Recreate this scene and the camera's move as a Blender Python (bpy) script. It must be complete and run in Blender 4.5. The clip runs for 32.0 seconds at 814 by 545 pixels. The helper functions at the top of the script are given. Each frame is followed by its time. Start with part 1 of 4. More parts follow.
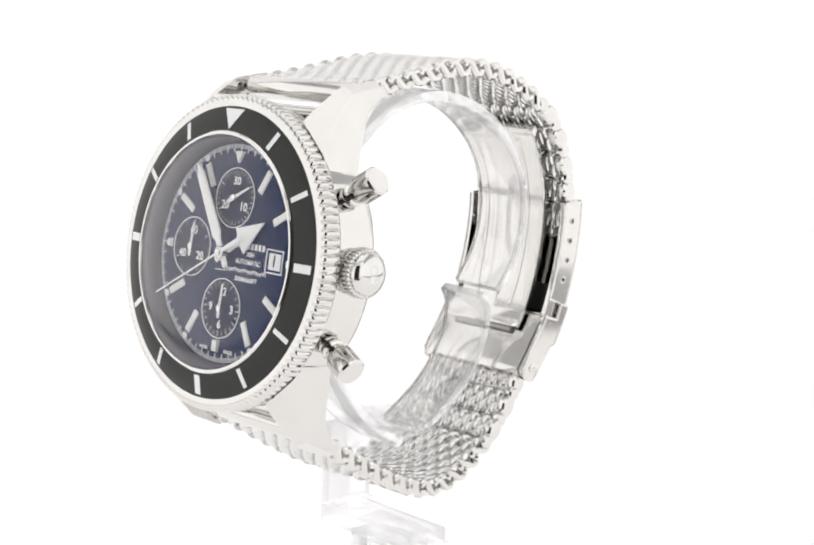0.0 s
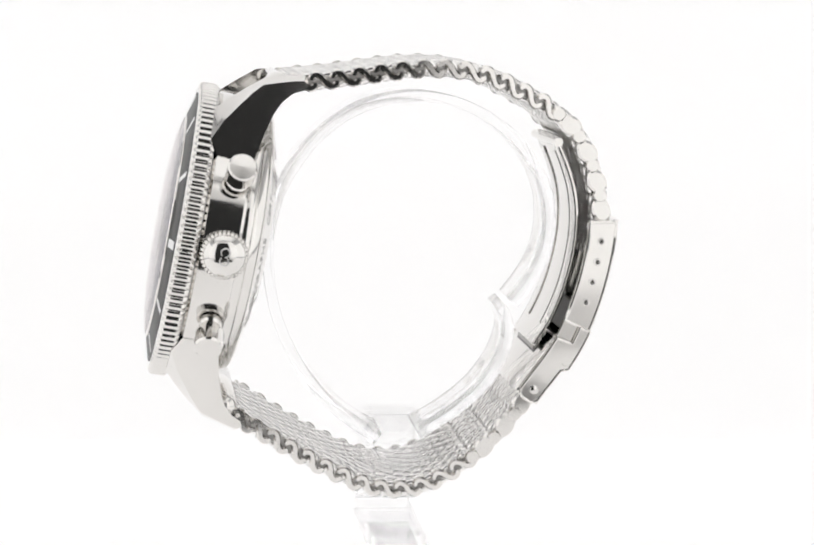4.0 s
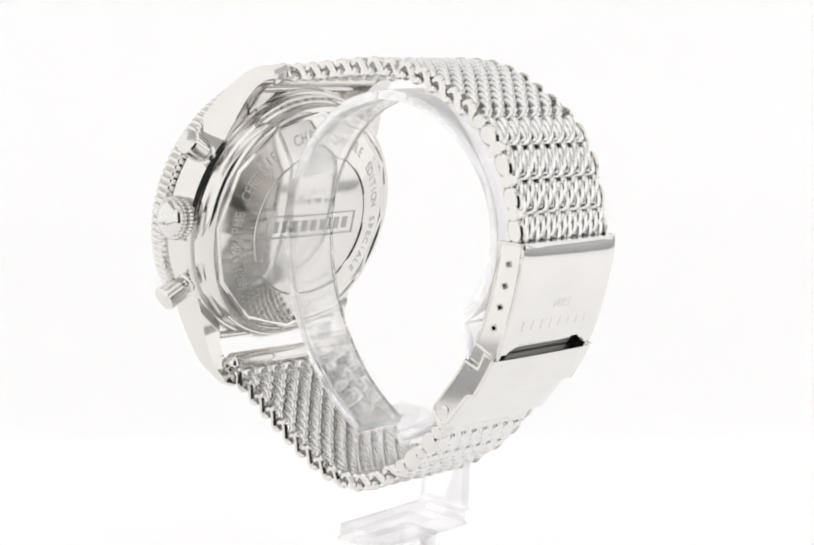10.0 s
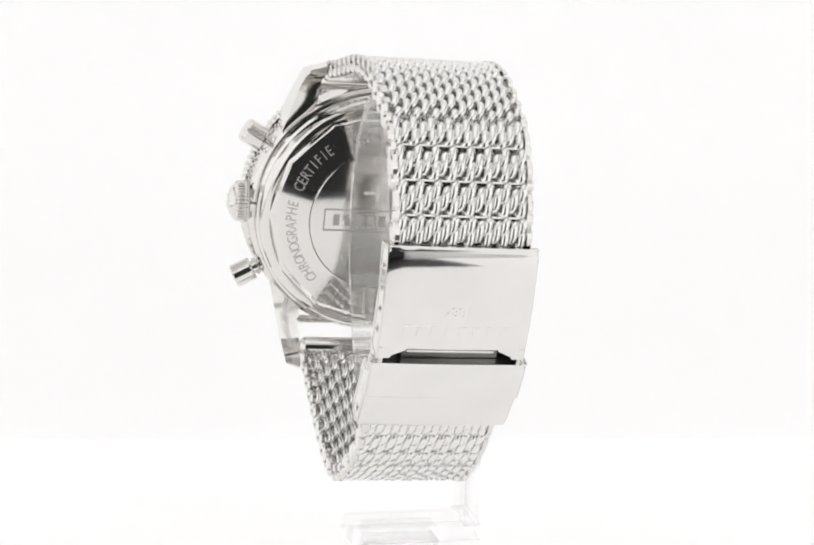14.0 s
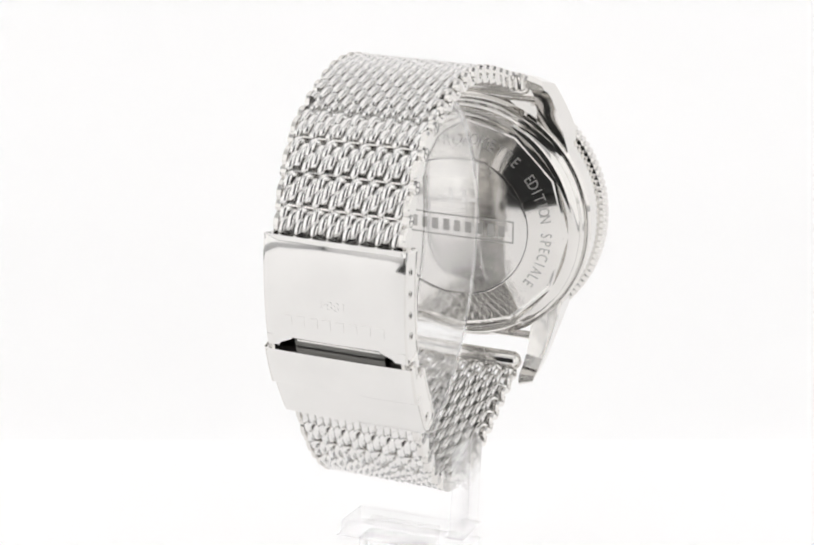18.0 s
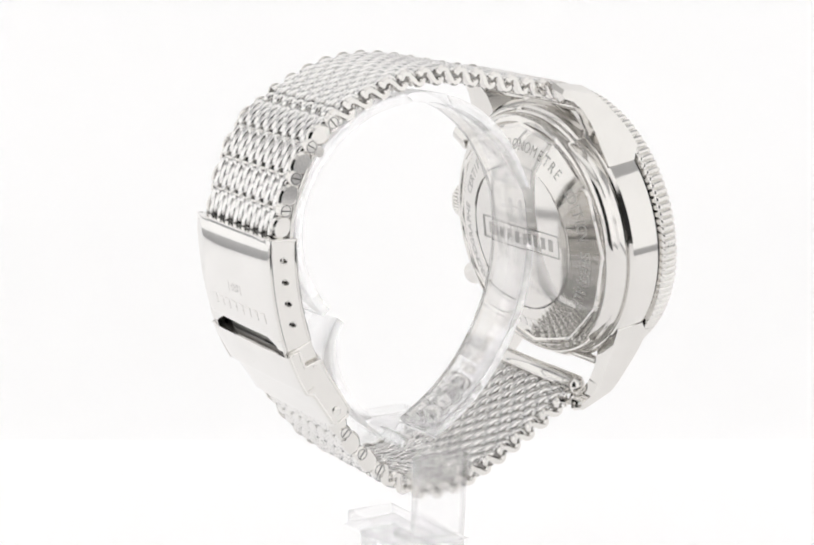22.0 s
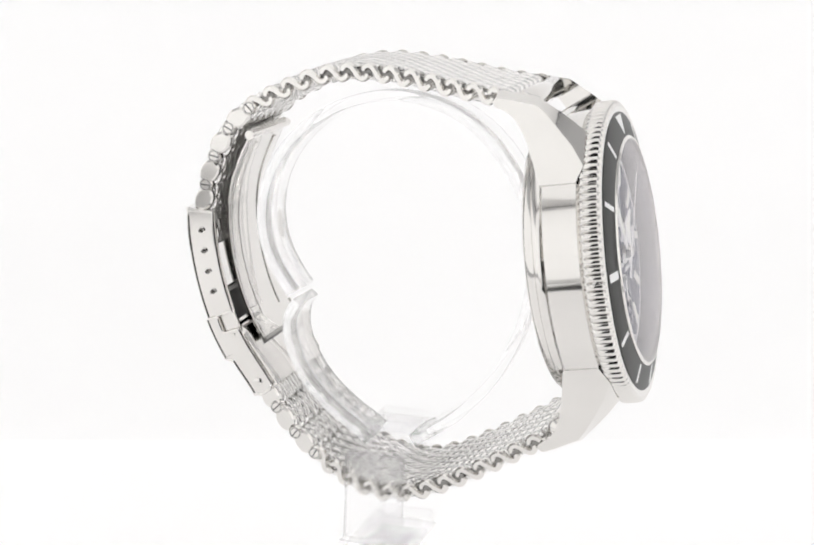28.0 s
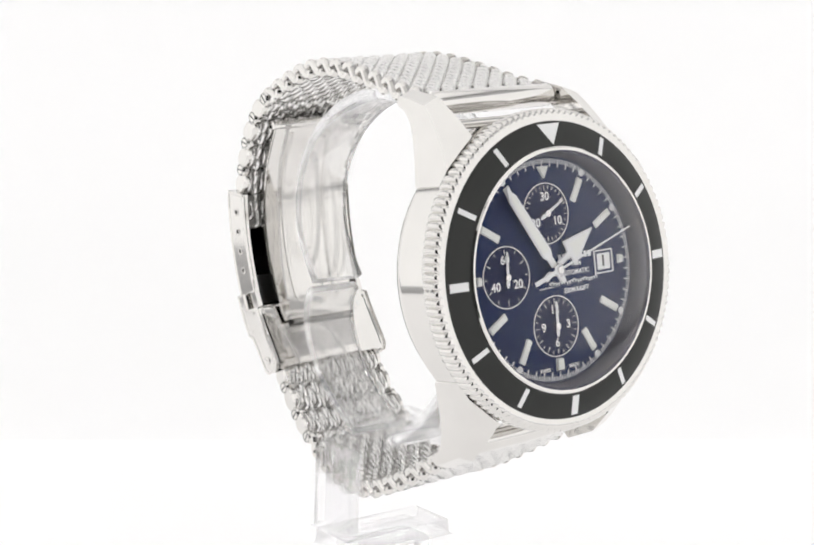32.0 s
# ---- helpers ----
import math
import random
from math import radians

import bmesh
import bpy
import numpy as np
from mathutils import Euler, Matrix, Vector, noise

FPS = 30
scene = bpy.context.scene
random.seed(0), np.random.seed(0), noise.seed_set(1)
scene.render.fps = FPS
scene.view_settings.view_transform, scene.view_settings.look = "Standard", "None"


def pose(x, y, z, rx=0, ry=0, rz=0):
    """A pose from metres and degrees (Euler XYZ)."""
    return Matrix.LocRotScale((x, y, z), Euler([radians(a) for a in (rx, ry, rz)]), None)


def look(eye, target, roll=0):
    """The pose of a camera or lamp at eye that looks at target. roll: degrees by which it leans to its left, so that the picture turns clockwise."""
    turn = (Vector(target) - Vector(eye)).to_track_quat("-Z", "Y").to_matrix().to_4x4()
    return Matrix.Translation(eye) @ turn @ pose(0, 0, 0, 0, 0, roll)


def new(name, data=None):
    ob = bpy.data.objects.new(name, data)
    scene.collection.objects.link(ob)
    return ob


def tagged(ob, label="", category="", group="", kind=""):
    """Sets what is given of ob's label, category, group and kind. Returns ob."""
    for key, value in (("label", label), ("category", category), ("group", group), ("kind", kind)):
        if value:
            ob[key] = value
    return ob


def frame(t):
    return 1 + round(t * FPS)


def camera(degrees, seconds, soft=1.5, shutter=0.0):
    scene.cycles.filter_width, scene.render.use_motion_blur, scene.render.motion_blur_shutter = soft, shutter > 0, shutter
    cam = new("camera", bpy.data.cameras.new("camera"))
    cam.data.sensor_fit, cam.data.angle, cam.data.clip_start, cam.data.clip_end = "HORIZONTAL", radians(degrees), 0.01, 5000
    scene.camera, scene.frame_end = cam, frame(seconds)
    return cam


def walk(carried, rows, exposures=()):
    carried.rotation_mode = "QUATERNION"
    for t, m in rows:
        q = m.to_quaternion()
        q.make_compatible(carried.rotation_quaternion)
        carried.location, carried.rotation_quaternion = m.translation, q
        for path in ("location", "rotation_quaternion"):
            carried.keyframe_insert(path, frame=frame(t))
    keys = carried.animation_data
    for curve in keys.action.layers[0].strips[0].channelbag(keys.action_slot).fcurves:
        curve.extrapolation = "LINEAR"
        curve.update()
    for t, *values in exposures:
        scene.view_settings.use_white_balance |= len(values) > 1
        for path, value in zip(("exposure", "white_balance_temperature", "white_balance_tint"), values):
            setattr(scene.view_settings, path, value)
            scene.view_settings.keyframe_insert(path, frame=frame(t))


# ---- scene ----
# One wrist watch on a clear holder, on a slow turntable inside a white photo box.
# Shapes are written in millimetres in the watch's own space and scaled to metres by part().
MM = 0.001
LIFT = 0.078                 # height of the watch's origin above the box floor
EYE = (0.0, -0.2753, LIFT + 0.0468)
PITCH, YAW = radians(-11.055), radians(-0.122)
AHEAD = Vector((-math.sin(YAW) * math.cos(PITCH), math.cos(YAW) * math.cos(PITCH), math.sin(PITCH)))
cam = camera(26.284, 32.0, soft=2.0)
AIM = Vector(EYE) + AHEAD * 0.3
walk(cam, [(0.0, look(EYE, AIM)), (32.0, look(EYE, AIM))], exposures=[(0.0, 0.05), (4.0, -0.01), (32.0, -0.03)])
LEAN = look(EYE, AIM) @ look(EYE, AIM, 2.083).inverted()     # the turntable stands two degrees out of level

# ---- world and light ----
world = bpy.data.worlds.new("dark_room")
scene.world = world
world.use_nodes = True
world.node_tree.nodes["Background"].inputs["Color"].default_value = (0.03, 0.03, 0.03, 1)
world.node_tree.nodes["Background"].inputs["Strength"].default_value = 1.0


# ---- materials ----
def material(name):
    m = bpy.data.materials.new(name)
    m.use_nodes = True
    t = m.node_tree
    return m, t, t.nodes["Principled BSDF"]


def node(t, kind, **values):
    n = t.nodes.new(kind)
    for k, v in values.items():
        n.inputs[k].default_value = v
    return n


def metal(name, colour, rough, grain=0.0, scale=900.0, stretch=(1, 1, 1), spread=0.04):
    """Steel with faint blotches in colour and gloss, and optional fine brushing."""
    m, t, b = material(name)
    b.inputs["Metallic"].default_value = 1.0
    co = t.nodes.new("ShaderNodeTexCoord")
    mp = node(t, "ShaderNodeMapping", Scale=stretch)
    t.links.new(co.outputs["Object"], mp.inputs["Vector"])
    big = node(t, "ShaderNodeTexNoise", Scale=160.0, Detail=3.0)
    fine = node(t, "ShaderNodeTexNoise", Scale=scale, Detail=4.0)
    t.links.new(co.outputs["Object"], big.inputs["Vector"])
    t.links.new(mp.outputs["Vector"], fine.inputs["Vector"])
    ramp = t.nodes.new("ShaderNodeValToRGB")
    ramp.color_ramp.elements[0].color = tuple(c * (1 - spread) for c in colour) + (1,)
    ramp.color_ramp.elements[1].color = tuple(min(1, c * (1 + spread)) for c in colour) + (1,)
    t.links.new(big.outputs["Fac"], ramp.inputs["Fac"])
    t.links.new(ramp.outputs["Color"], b.inputs["Base Color"])
    ro = node(t, "ShaderNodeMapRange")
    ro.inputs["To Min"].default_value = rough * 0.75
    ro.inputs["To Max"].default_value = rough * 1.3
    t.links.new(fine.outputs["Fac"], ro.inputs["Value"])
    t.links.new(ro.outputs["Result"], b.inputs["Roughness"])
    if grain:
        bump = node(t, "ShaderNodeBump", Strength=grain, Distance=0.00003)
        t.links.new(fine.outputs["Fac"], bump.inputs["Height"])
        t.links.new(bump.outputs["Normal"], b.inputs["Normal"])
    return m


def paint(name, colour, rough=0.4, spread=0.06, coat=0.0, bump=0.0, scale=400.0):
    m, t, b = material(name)
    co = t.nodes.new("ShaderNodeTexCoord")
    nz = node(t, "ShaderNodeTexNoise", Scale=scale, Detail=4.0)
    t.links.new(co.outputs["Object"], nz.inputs["Vector"])
    ramp = t.nodes.new("ShaderNodeValToRGB")
    ramp.color_ramp.elements[0].color = tuple(c * (1 - spread) for c in colour) + (1,)
    ramp.color_ramp.elements[1].color = tuple(min(1, c * (1 + spread)) for c in colour) + (1,)
    t.links.new(nz.outputs["Fac"], ramp.inputs["Fac"])
    t.links.new(ramp.outputs["Color"], b.inputs["Base Color"])
    b.inputs["Roughness"].default_value = rough
    b.inputs["Coat Weight"].default_value = coat
    b.inputs["Coat Roughness"].default_value = 0.03
    if bump:
        bp = node(t, "ShaderNodeBump", Strength=bump, Distance=0.00002)
        t.links.new(nz.outputs["Fac"], bp.inputs["Height"])
        t.links.new(bp.outputs["Normal"], b.inputs["Normal"])
    return m


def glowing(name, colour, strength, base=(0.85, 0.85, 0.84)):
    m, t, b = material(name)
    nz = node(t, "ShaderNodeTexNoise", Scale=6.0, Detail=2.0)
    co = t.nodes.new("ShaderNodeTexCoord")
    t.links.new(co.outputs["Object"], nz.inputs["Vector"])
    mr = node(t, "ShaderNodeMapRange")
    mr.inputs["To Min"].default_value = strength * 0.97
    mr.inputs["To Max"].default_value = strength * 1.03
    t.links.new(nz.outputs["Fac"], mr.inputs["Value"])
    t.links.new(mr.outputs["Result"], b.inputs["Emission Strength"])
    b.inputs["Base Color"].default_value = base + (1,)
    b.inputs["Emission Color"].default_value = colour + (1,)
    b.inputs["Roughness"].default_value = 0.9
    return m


def clear(name, tint, low, high, gloss=(1, 1, 1), power=4.0):
    """A thin clear surface: what is behind it shows through, and it mirrors more at a slant."""
    m, t, b = material(name)
    out = t.nodes["Material Output"]
    t.nodes.remove(b)
    tr = node(t, "ShaderNodeBsdfTransparent", Color=tint + (1,))
    gl = node(t, "ShaderNodeBsdfGlossy", Color=gloss + (1,), Roughness=0.01)
    lw = node(t, "ShaderNodeLayerWeight", Blend=0.5)
    pw = t.nodes.new("ShaderNodeMath")
    pw.operation = "POWER"
    pw.inputs[1].default_value = power
    mr = node(t, "ShaderNodeMapRange")
    mr.inputs["To Min"].default_value = low
    mr.inputs["To Max"].default_value = high
    mix = t.nodes.new("ShaderNodeMixShader")
    t.links.new(lw.outputs["Facing"], pw.inputs[0])
    t.links.new(pw.outputs["Value"], mr.inputs["Value"])
    t.links.new(mr.outputs["Result"], mix.inputs["Fac"])
    t.links.new(tr.outputs["BSDF"], mix.inputs[1])
    t.links.new(gl.outputs["BSDF"], mix.inputs[2])
    t.links.new(mix.outputs["Shader"], out.inputs["Surface"])
    return m


def acrylic(name, tint, rough, straight):
    """Clear plastic that bends a part of the light, with faint scuffs in its gloss."""
    m, t, b = material(name)
    b.inputs["Base Color"].default_value = tint + (1,)
    b.inputs["Transmission Weight"].default_value = 1.0
    b.inputs["IOR"].default_value = 1.35
    co = t.nodes.new("ShaderNodeTexCoord")
    nz = node(t, "ShaderNodeTexNoise", Scale=140.0, Detail=3.0)
    t.links.new(co.outputs["Object"], nz.inputs["Vector"])
    ro = node(t, "ShaderNodeMapRange")
    ro.inputs["To Min"].default_value = rough * 0.4
    ro.inputs["To Max"].default_value = rough * 1.6
    t.links.new(nz.outputs["Fac"], ro.inputs["Value"])
    t.links.new(ro.outputs["Result"], b.inputs["Roughness"])
    tr = node(t, "ShaderNodeBsdfTransparent", Color=(0.99, 0.99, 0.99, 1))
    mix = node(t, "ShaderNodeMixShader", Fac=straight)
    t.links.new(b.outputs["BSDF"], mix.inputs[1])
    t.links.new(tr.outputs["BSDF"], mix.inputs[2])
    t.links.new(mix.outputs["Shader"], t.nodes["Material Output"].inputs["Surface"])
    return m


STEEL = metal("polished_steel", (0.76, 0.743, 0.718), 0.07)
MESH = metal("woven_steel", (0.84, 0.83, 0.815), 0.2)
CLASP = metal("clasp_steel", (0.81, 0.798, 0.78), 0.06, grain=0.06, scale=2200.0)
FLANGE = metal("dark_steel_ring", (0.09, 0.09, 0.13), 0.32)
SATIN = metal("brushed_steel", (0.75, 0.74, 0.725), 0.17, grain=0.25, scale=2500.0, stretch=(0.03, 1, 1))
BACK = metal("caseback_steel", (0.74, 0.725, 0.705), 0.10, grain=0.1, scale=3000.0)
# darker steel that paints the shade inside gaps, slots and grooves
RECESS_SHADE = metal("recess_shade_steel", (0.2, 0.197, 0.19), 0.4)
# for engraving, and for strips that paint shade behind the weave
ENGRAVED_SHADE = metal("engraved_and_shade_steel", (0.50, 0.49, 0.475), 0.45)
FROST = metal("frosted_engraving", (0.86, 0.85, 0.84), 0.4)
BLACK = paint("black_bezel_enamel", (0.019, 0.020, 0.018), 0.38, 0.12)
BLACK.node_tree.nodes["Principled BSDF"].inputs["Specular IOR Level"].default_value = 0.35
BLUE = paint("navy_dial_lacquer", (0.004, 0.015, 0.074), 0.30, 0.12, scale=900.0)
NAVY = paint("navy_subdial_lacquer", (0.004, 0.009, 0.050), 0.35, 0.15, scale=1500.0)
LUME = paint("pale_lume", (0.92, 0.925, 0.88), 0.5, 0.03)
WHITE = paint("white_print", (0.93, 0.93, 0.93), 0.5, 0.03)
for lacquer in (BLUE, NAVY):
    lacquer.node_tree.nodes["Principled BSDF"].inputs["Specular IOR Level"].default_value = 0.18
DARK = paint("black_print", (0.015, 0.015, 0.017), 0.5)
CRYSTAL = clear("sapphire_crystal", (0.995, 0.995, 0.997), 0.004, 0.54, (1.0, 0.972, 0.972), 2.6)
CLEAR = acrylic("clear_acrylic", (0.995, 0.995, 0.995), 0.03, 0.3)
THICK = acrylic("clear_acrylic_block", (0.995, 0.995, 0.995), 0.02, 0.62)
SADDLE = acrylic("clear_acrylic_saddle", (0.995, 0.995, 0.995), 0.02, 0.86)
# paper of backdrop and floor, each with added emission to read as white
BACKDROP_GLOW = glowing("white_backdrop_glow", (1.0, 0.99, 0.996), 0.25, (0.84, 0.838, 0.838))
FLOOR_GLOW = glowing("white_floor_glow", (1.0, 0.99, 0.995), 0.285, (0.84, 0.836, 0.836))
PANEL = glowing("light_panel", (1.0, 0.993, 0.991), 0.62, (0.6, 0.6, 0.595))
TABLE = paint("dark_reflected_surface", (0.05, 0.049, 0.047), 0.6, 0.08, scale=25.0)
LINING = paint("grey_reflected_lining", (0.57, 0.57, 0.575), 0.8, 0.05, scale=30.0)
CLOTH = paint("white_cloth", (0.82, 0.815, 0.81), 0.9, 0.02, scale=30.0)


# ---- mesh helpers ----
def part(name, geo, mat, parent, label="", m=None, bevel=0.0, sharp=35.0, scale=MM, weld=False):
    """Links one shape (verts, faces) as a mesh object under parent."""
    verts, faces = geo
    bm = bmesh.new()
    vs = [bm.verts.new(Vector(v)) for v in verts]
    for f in faces:
        if len(set(f)) > 2:
            try:
                bm.faces.new([vs[i] for i in f])
            except ValueError:
                pass
    if weld:
        bmesh.ops.remove_doubles(bm, verts=bm.verts, dist=1e-4)
    if bevel:
        bmesh.ops.remove_doubles(bm, verts=bm.verts, dist=1e-5)
        edges = [e for e in bm.edges if len(e.link_faces) == 2 and e.calc_face_angle(0) > radians(30)]
        bmesh.ops.bevel(bm, geom=edges, offset=bevel, segments=2, profile=0.6, affect="EDGES", clamp_overlap=True)
    bmesh.ops.recalc_face_normals(bm, faces=bm.faces)
    if m is not None:
        bmesh.ops.transform(bm, matrix=m, verts=bm.verts)
    bmesh.ops.scale(bm, vec=(scale,) * 3, verts=bm.verts)
    me = bpy.data.meshes.new(name)
    bm.to_mesh(me)
    bm.free()
    me.shade_smooth()
    me.set_sharp_from_angle(angle=radians(min(sharp, 20.0) if bevel else sharp))
    me.materials.append(mat)
    ob = new(name, me)
    if parent is not None:
        ob.parent = parent
    if label:
        tagged(ob, label)
    return ob


def join(*geos):
    verts, faces = [], []
    for v, f in geos:
        n = len(verts)
        verts += [tuple(p) for p in v]
        faces += [tuple(i + n for i in g) for g in f]
    return verts, faces


def moved(geo, m):
    return [tuple(m @ Vector(v)) for v in geo[0]], geo[1]


def lathe(profile, n=96, closed=False):
    """Turns a profile of (radius, height) round the z axis."""
    verts, faces, k = [], [], len(profile)
    for i in range(n):
        a = 2 * math.pi * i / n
        verts += [(r * math.cos(a), r * math.sin(a), z) for r, z in profile]
    for i in range(n):
        j = (i + 1) % n
        for q in range(k if closed else k - 1):
            p = (q + 1) % k
            faces.append((i * k + q, j * k + q, j * k + p, i * k + p))
    if not closed:
        if profile[0][0] > 1e-6:
            faces.append(tuple(i * k for i in range(n)))
        if profile[-1][0] > 1e-6:
            faces.append(tuple(i * k + k - 1 for i in range(n)))
    return verts, faces


def prism(poly, z0, z1):
    n = len(poly)
    verts = [(x, y, z0) for x, y in poly] + [(x, y, z1) for x, y in poly]
    faces = [tuple(range(n)), tuple(range(n, 2 * n))] + [(i, (i + 1) % n, (i + 1) % n + n, i + n) for i in range(n)]
    return verts, faces


def block(x0, x1, y0, y1, z0, z1):
    return prism([(x0, y0), (x1, y0), (x1, y1), (x0, y1)], z0, z1)


def tube(points, r, sides=8):
    """A round wire along points, with closed ends; r is one radius or one for each point."""
    p = np.asarray(points, float)
    n = len(p)
    rad = np.full(n, r, float) if np.isscalar(r) else np.asarray(r, float)
    tan = np.gradient(p, axis=0)
    tan /= np.linalg.norm(tan, axis=1, keepdims=True) + 1e-12
    ref = np.array((0.0, 0.0, 1.0)) if abs(tan[0][2]) < 0.9 else np.array((0.0, 1.0, 0.0))
    verts = []
    ang = np.arange(sides) * 2 * np.pi / sides
    u = np.cross(tan[0], ref)
    for i in range(n):
        u = u - tan[i] * (u @ tan[i])
        u /= np.linalg.norm(u) + 1e-12
        w = np.cross(tan[i], u)
        ring = p[i] + rad[i] * (np.cos(ang)[:, None] * u + np.sin(ang)[:, None] * w)
        verts += [tuple(q) for q in ring]
    faces = [tuple(range(sides)), tuple(range((n - 1) * sides, n * sides))]
    for i in range(n - 1):
        for k in range(sides):
            j = (k + 1) % sides
            faces.append((i * sides + k, i * sides + j, (i + 1) * sides + j, (i + 1) * sides + k))
    return verts, faces


def writing(text, size, thick=0.02, bold=0.0):
    """A word in the built-in font, centred on the origin, in the xy plane."""
    cu = bpy.data.curves.new("word", "FONT")
    cu.body, cu.size, cu.extrude, cu.offset = text, size, thick, bold
    cu.align_x, cu.align_y, cu.resolution_u = "CENTER", "CENTER", 3
    ob = bpy.data.objects.new("word", cu)
    scene.collection.objects.link(ob)
    me = bpy.data.meshes.new_from_object(ob.evaluated_get(bpy.context.evaluated_depsgraph_get()))
    geo = [tuple(v.co) for v in me.vertices], [tuple(p.vertices) for p in me.polygons]
    bpy.data.objects.remove(ob)
    bpy.data.meshes.remove(me)
    bpy.data.curves.remove(cu)
    return geo


class Path:
    """A smooth line in the yz plane, read by its length; out is the side to the left of its way."""

    def __init__(self, points, smooth=6):
        p = np.asarray(points, float)
        d = np.r_[0, np.cumsum(np.linalg.norm(np.diff(p, axis=0), axis=1))]
        s = np.linspace(0, d[-1], 1200)
        q = np.stack([np.interp(s, d, p[:, 0]), np.interp(s, d, p[:, 1])], 1)
        w = int(smooth / d[-1] * 1200)
        for _ in range(3):
            pad = np.r_[2 * q[0] - q[w:0:-1], q, 2 * q[-1] - q[-2:-w - 2:-1]]
            c = np.cumsum(np.r_[np.zeros((1, 2)), pad], axis=0)
            q = ((c[2 * w + 1:] - c[:-2 * w - 1]) / (2 * w + 1))[:1200]
        self.q = q
        self.s = np.r_[0, np.cumsum(np.linalg.norm(np.diff(q, axis=0), axis=1))]
        self.t = np.gradient(q, axis=0)
        self.t /= np.linalg.norm(self.t, axis=1, keepdims=True)

    def near(self, y, z):
        return float(self.s[np.argmin((self.q[:, 0] - y) ** 2 + (self.q[:, 1] - z) ** 2)])

    def at(self, s, out=0.0):
        s = np.asarray(s, float)
        y, z = np.interp(s, self.s, self.q[:, 0]), np.interp(s, self.s, self.q[:, 1])
        ty, tz = np.interp(s, self.s, self.t[:, 0]), np.interp(s, self.s, self.t[:, 1])
        return y - tz * out, z + ty * out

    def bend(self, x, s, out):
        y, z = self.at(s, np.asarray(out, float))
        return np.stack([np.asarray(x, float) + 0 * y, y, z], -1)


def strip(path, s0, s1, out0, out1, x0, x1, n=16, crown=0.0):
    """A curved plate along a path, between two offsets and two widths, its outer face bowed across by crown."""
    verts, faces = [], []
    k = 10 if crown else 1
    xs = [x0 + (x1 - x0) * i / k for i in range(k + 1)]
    lift = [crown * (1 - (2 * i / k - 1) ** 2) for i in range(k + 1)]
    ring = [(x0, out0), (x1, out0)] + [(x, out1 + h) for x, h in zip(reversed(xs), reversed(lift))]
    m = len(ring)
    for i in range(n + 1):
        s = s0 + (s1 - s0) * i / n
        verts += [tuple(path.bend(x, s, o)) for x, o in ring]
    for i in range(n):
        faces += [(i * m + q, i * m + (q + 1) % m, i * m + m + (q + 1) % m, i * m + m + q) for q in range(m)]
    faces += [tuple(range(m)), tuple(range(n * m, n * m + m))]
    return verts, faces


def plate_ring(outline):
    """Points along an outline, about one to the millimetre, its corners slightly rounded."""
    ring = []
    for (s, o), (s2, o2) in zip(outline, outline[1:]):
        k = max(2, int(math.hypot(s2 - s, o2 - o)))
        ring += [(s + (s2 - s) * i / k, o + (o2 - o) * i / k) for i in range(k)]
    return ring + [outline[-1]]


def plate(path, outline, x0, x1):
    """A flat side plate between x0 and x1; its outline is given along and out from a path."""
    ring = []
    for (s, o), (s2, o2) in zip(outline, outline[1:] + outline[:1]):
        k = max(1, int(math.hypot(s2 - s, o2 - o)))
        ring += [(s + (s2 - s) * i / k, o + (o2 - o) * i / k) for i in range(k)]
    n = len(ring)
    verts = [tuple(path.bend(x, s, o)) for x in (x0, x1) for s, o in ring]
    faces = [tuple(range(n)), tuple(range(n, 2 * n))] + [(i, (i + 1) % n, (i + 1) % n + n, i + n) for i in range(n)]
    return verts, faces


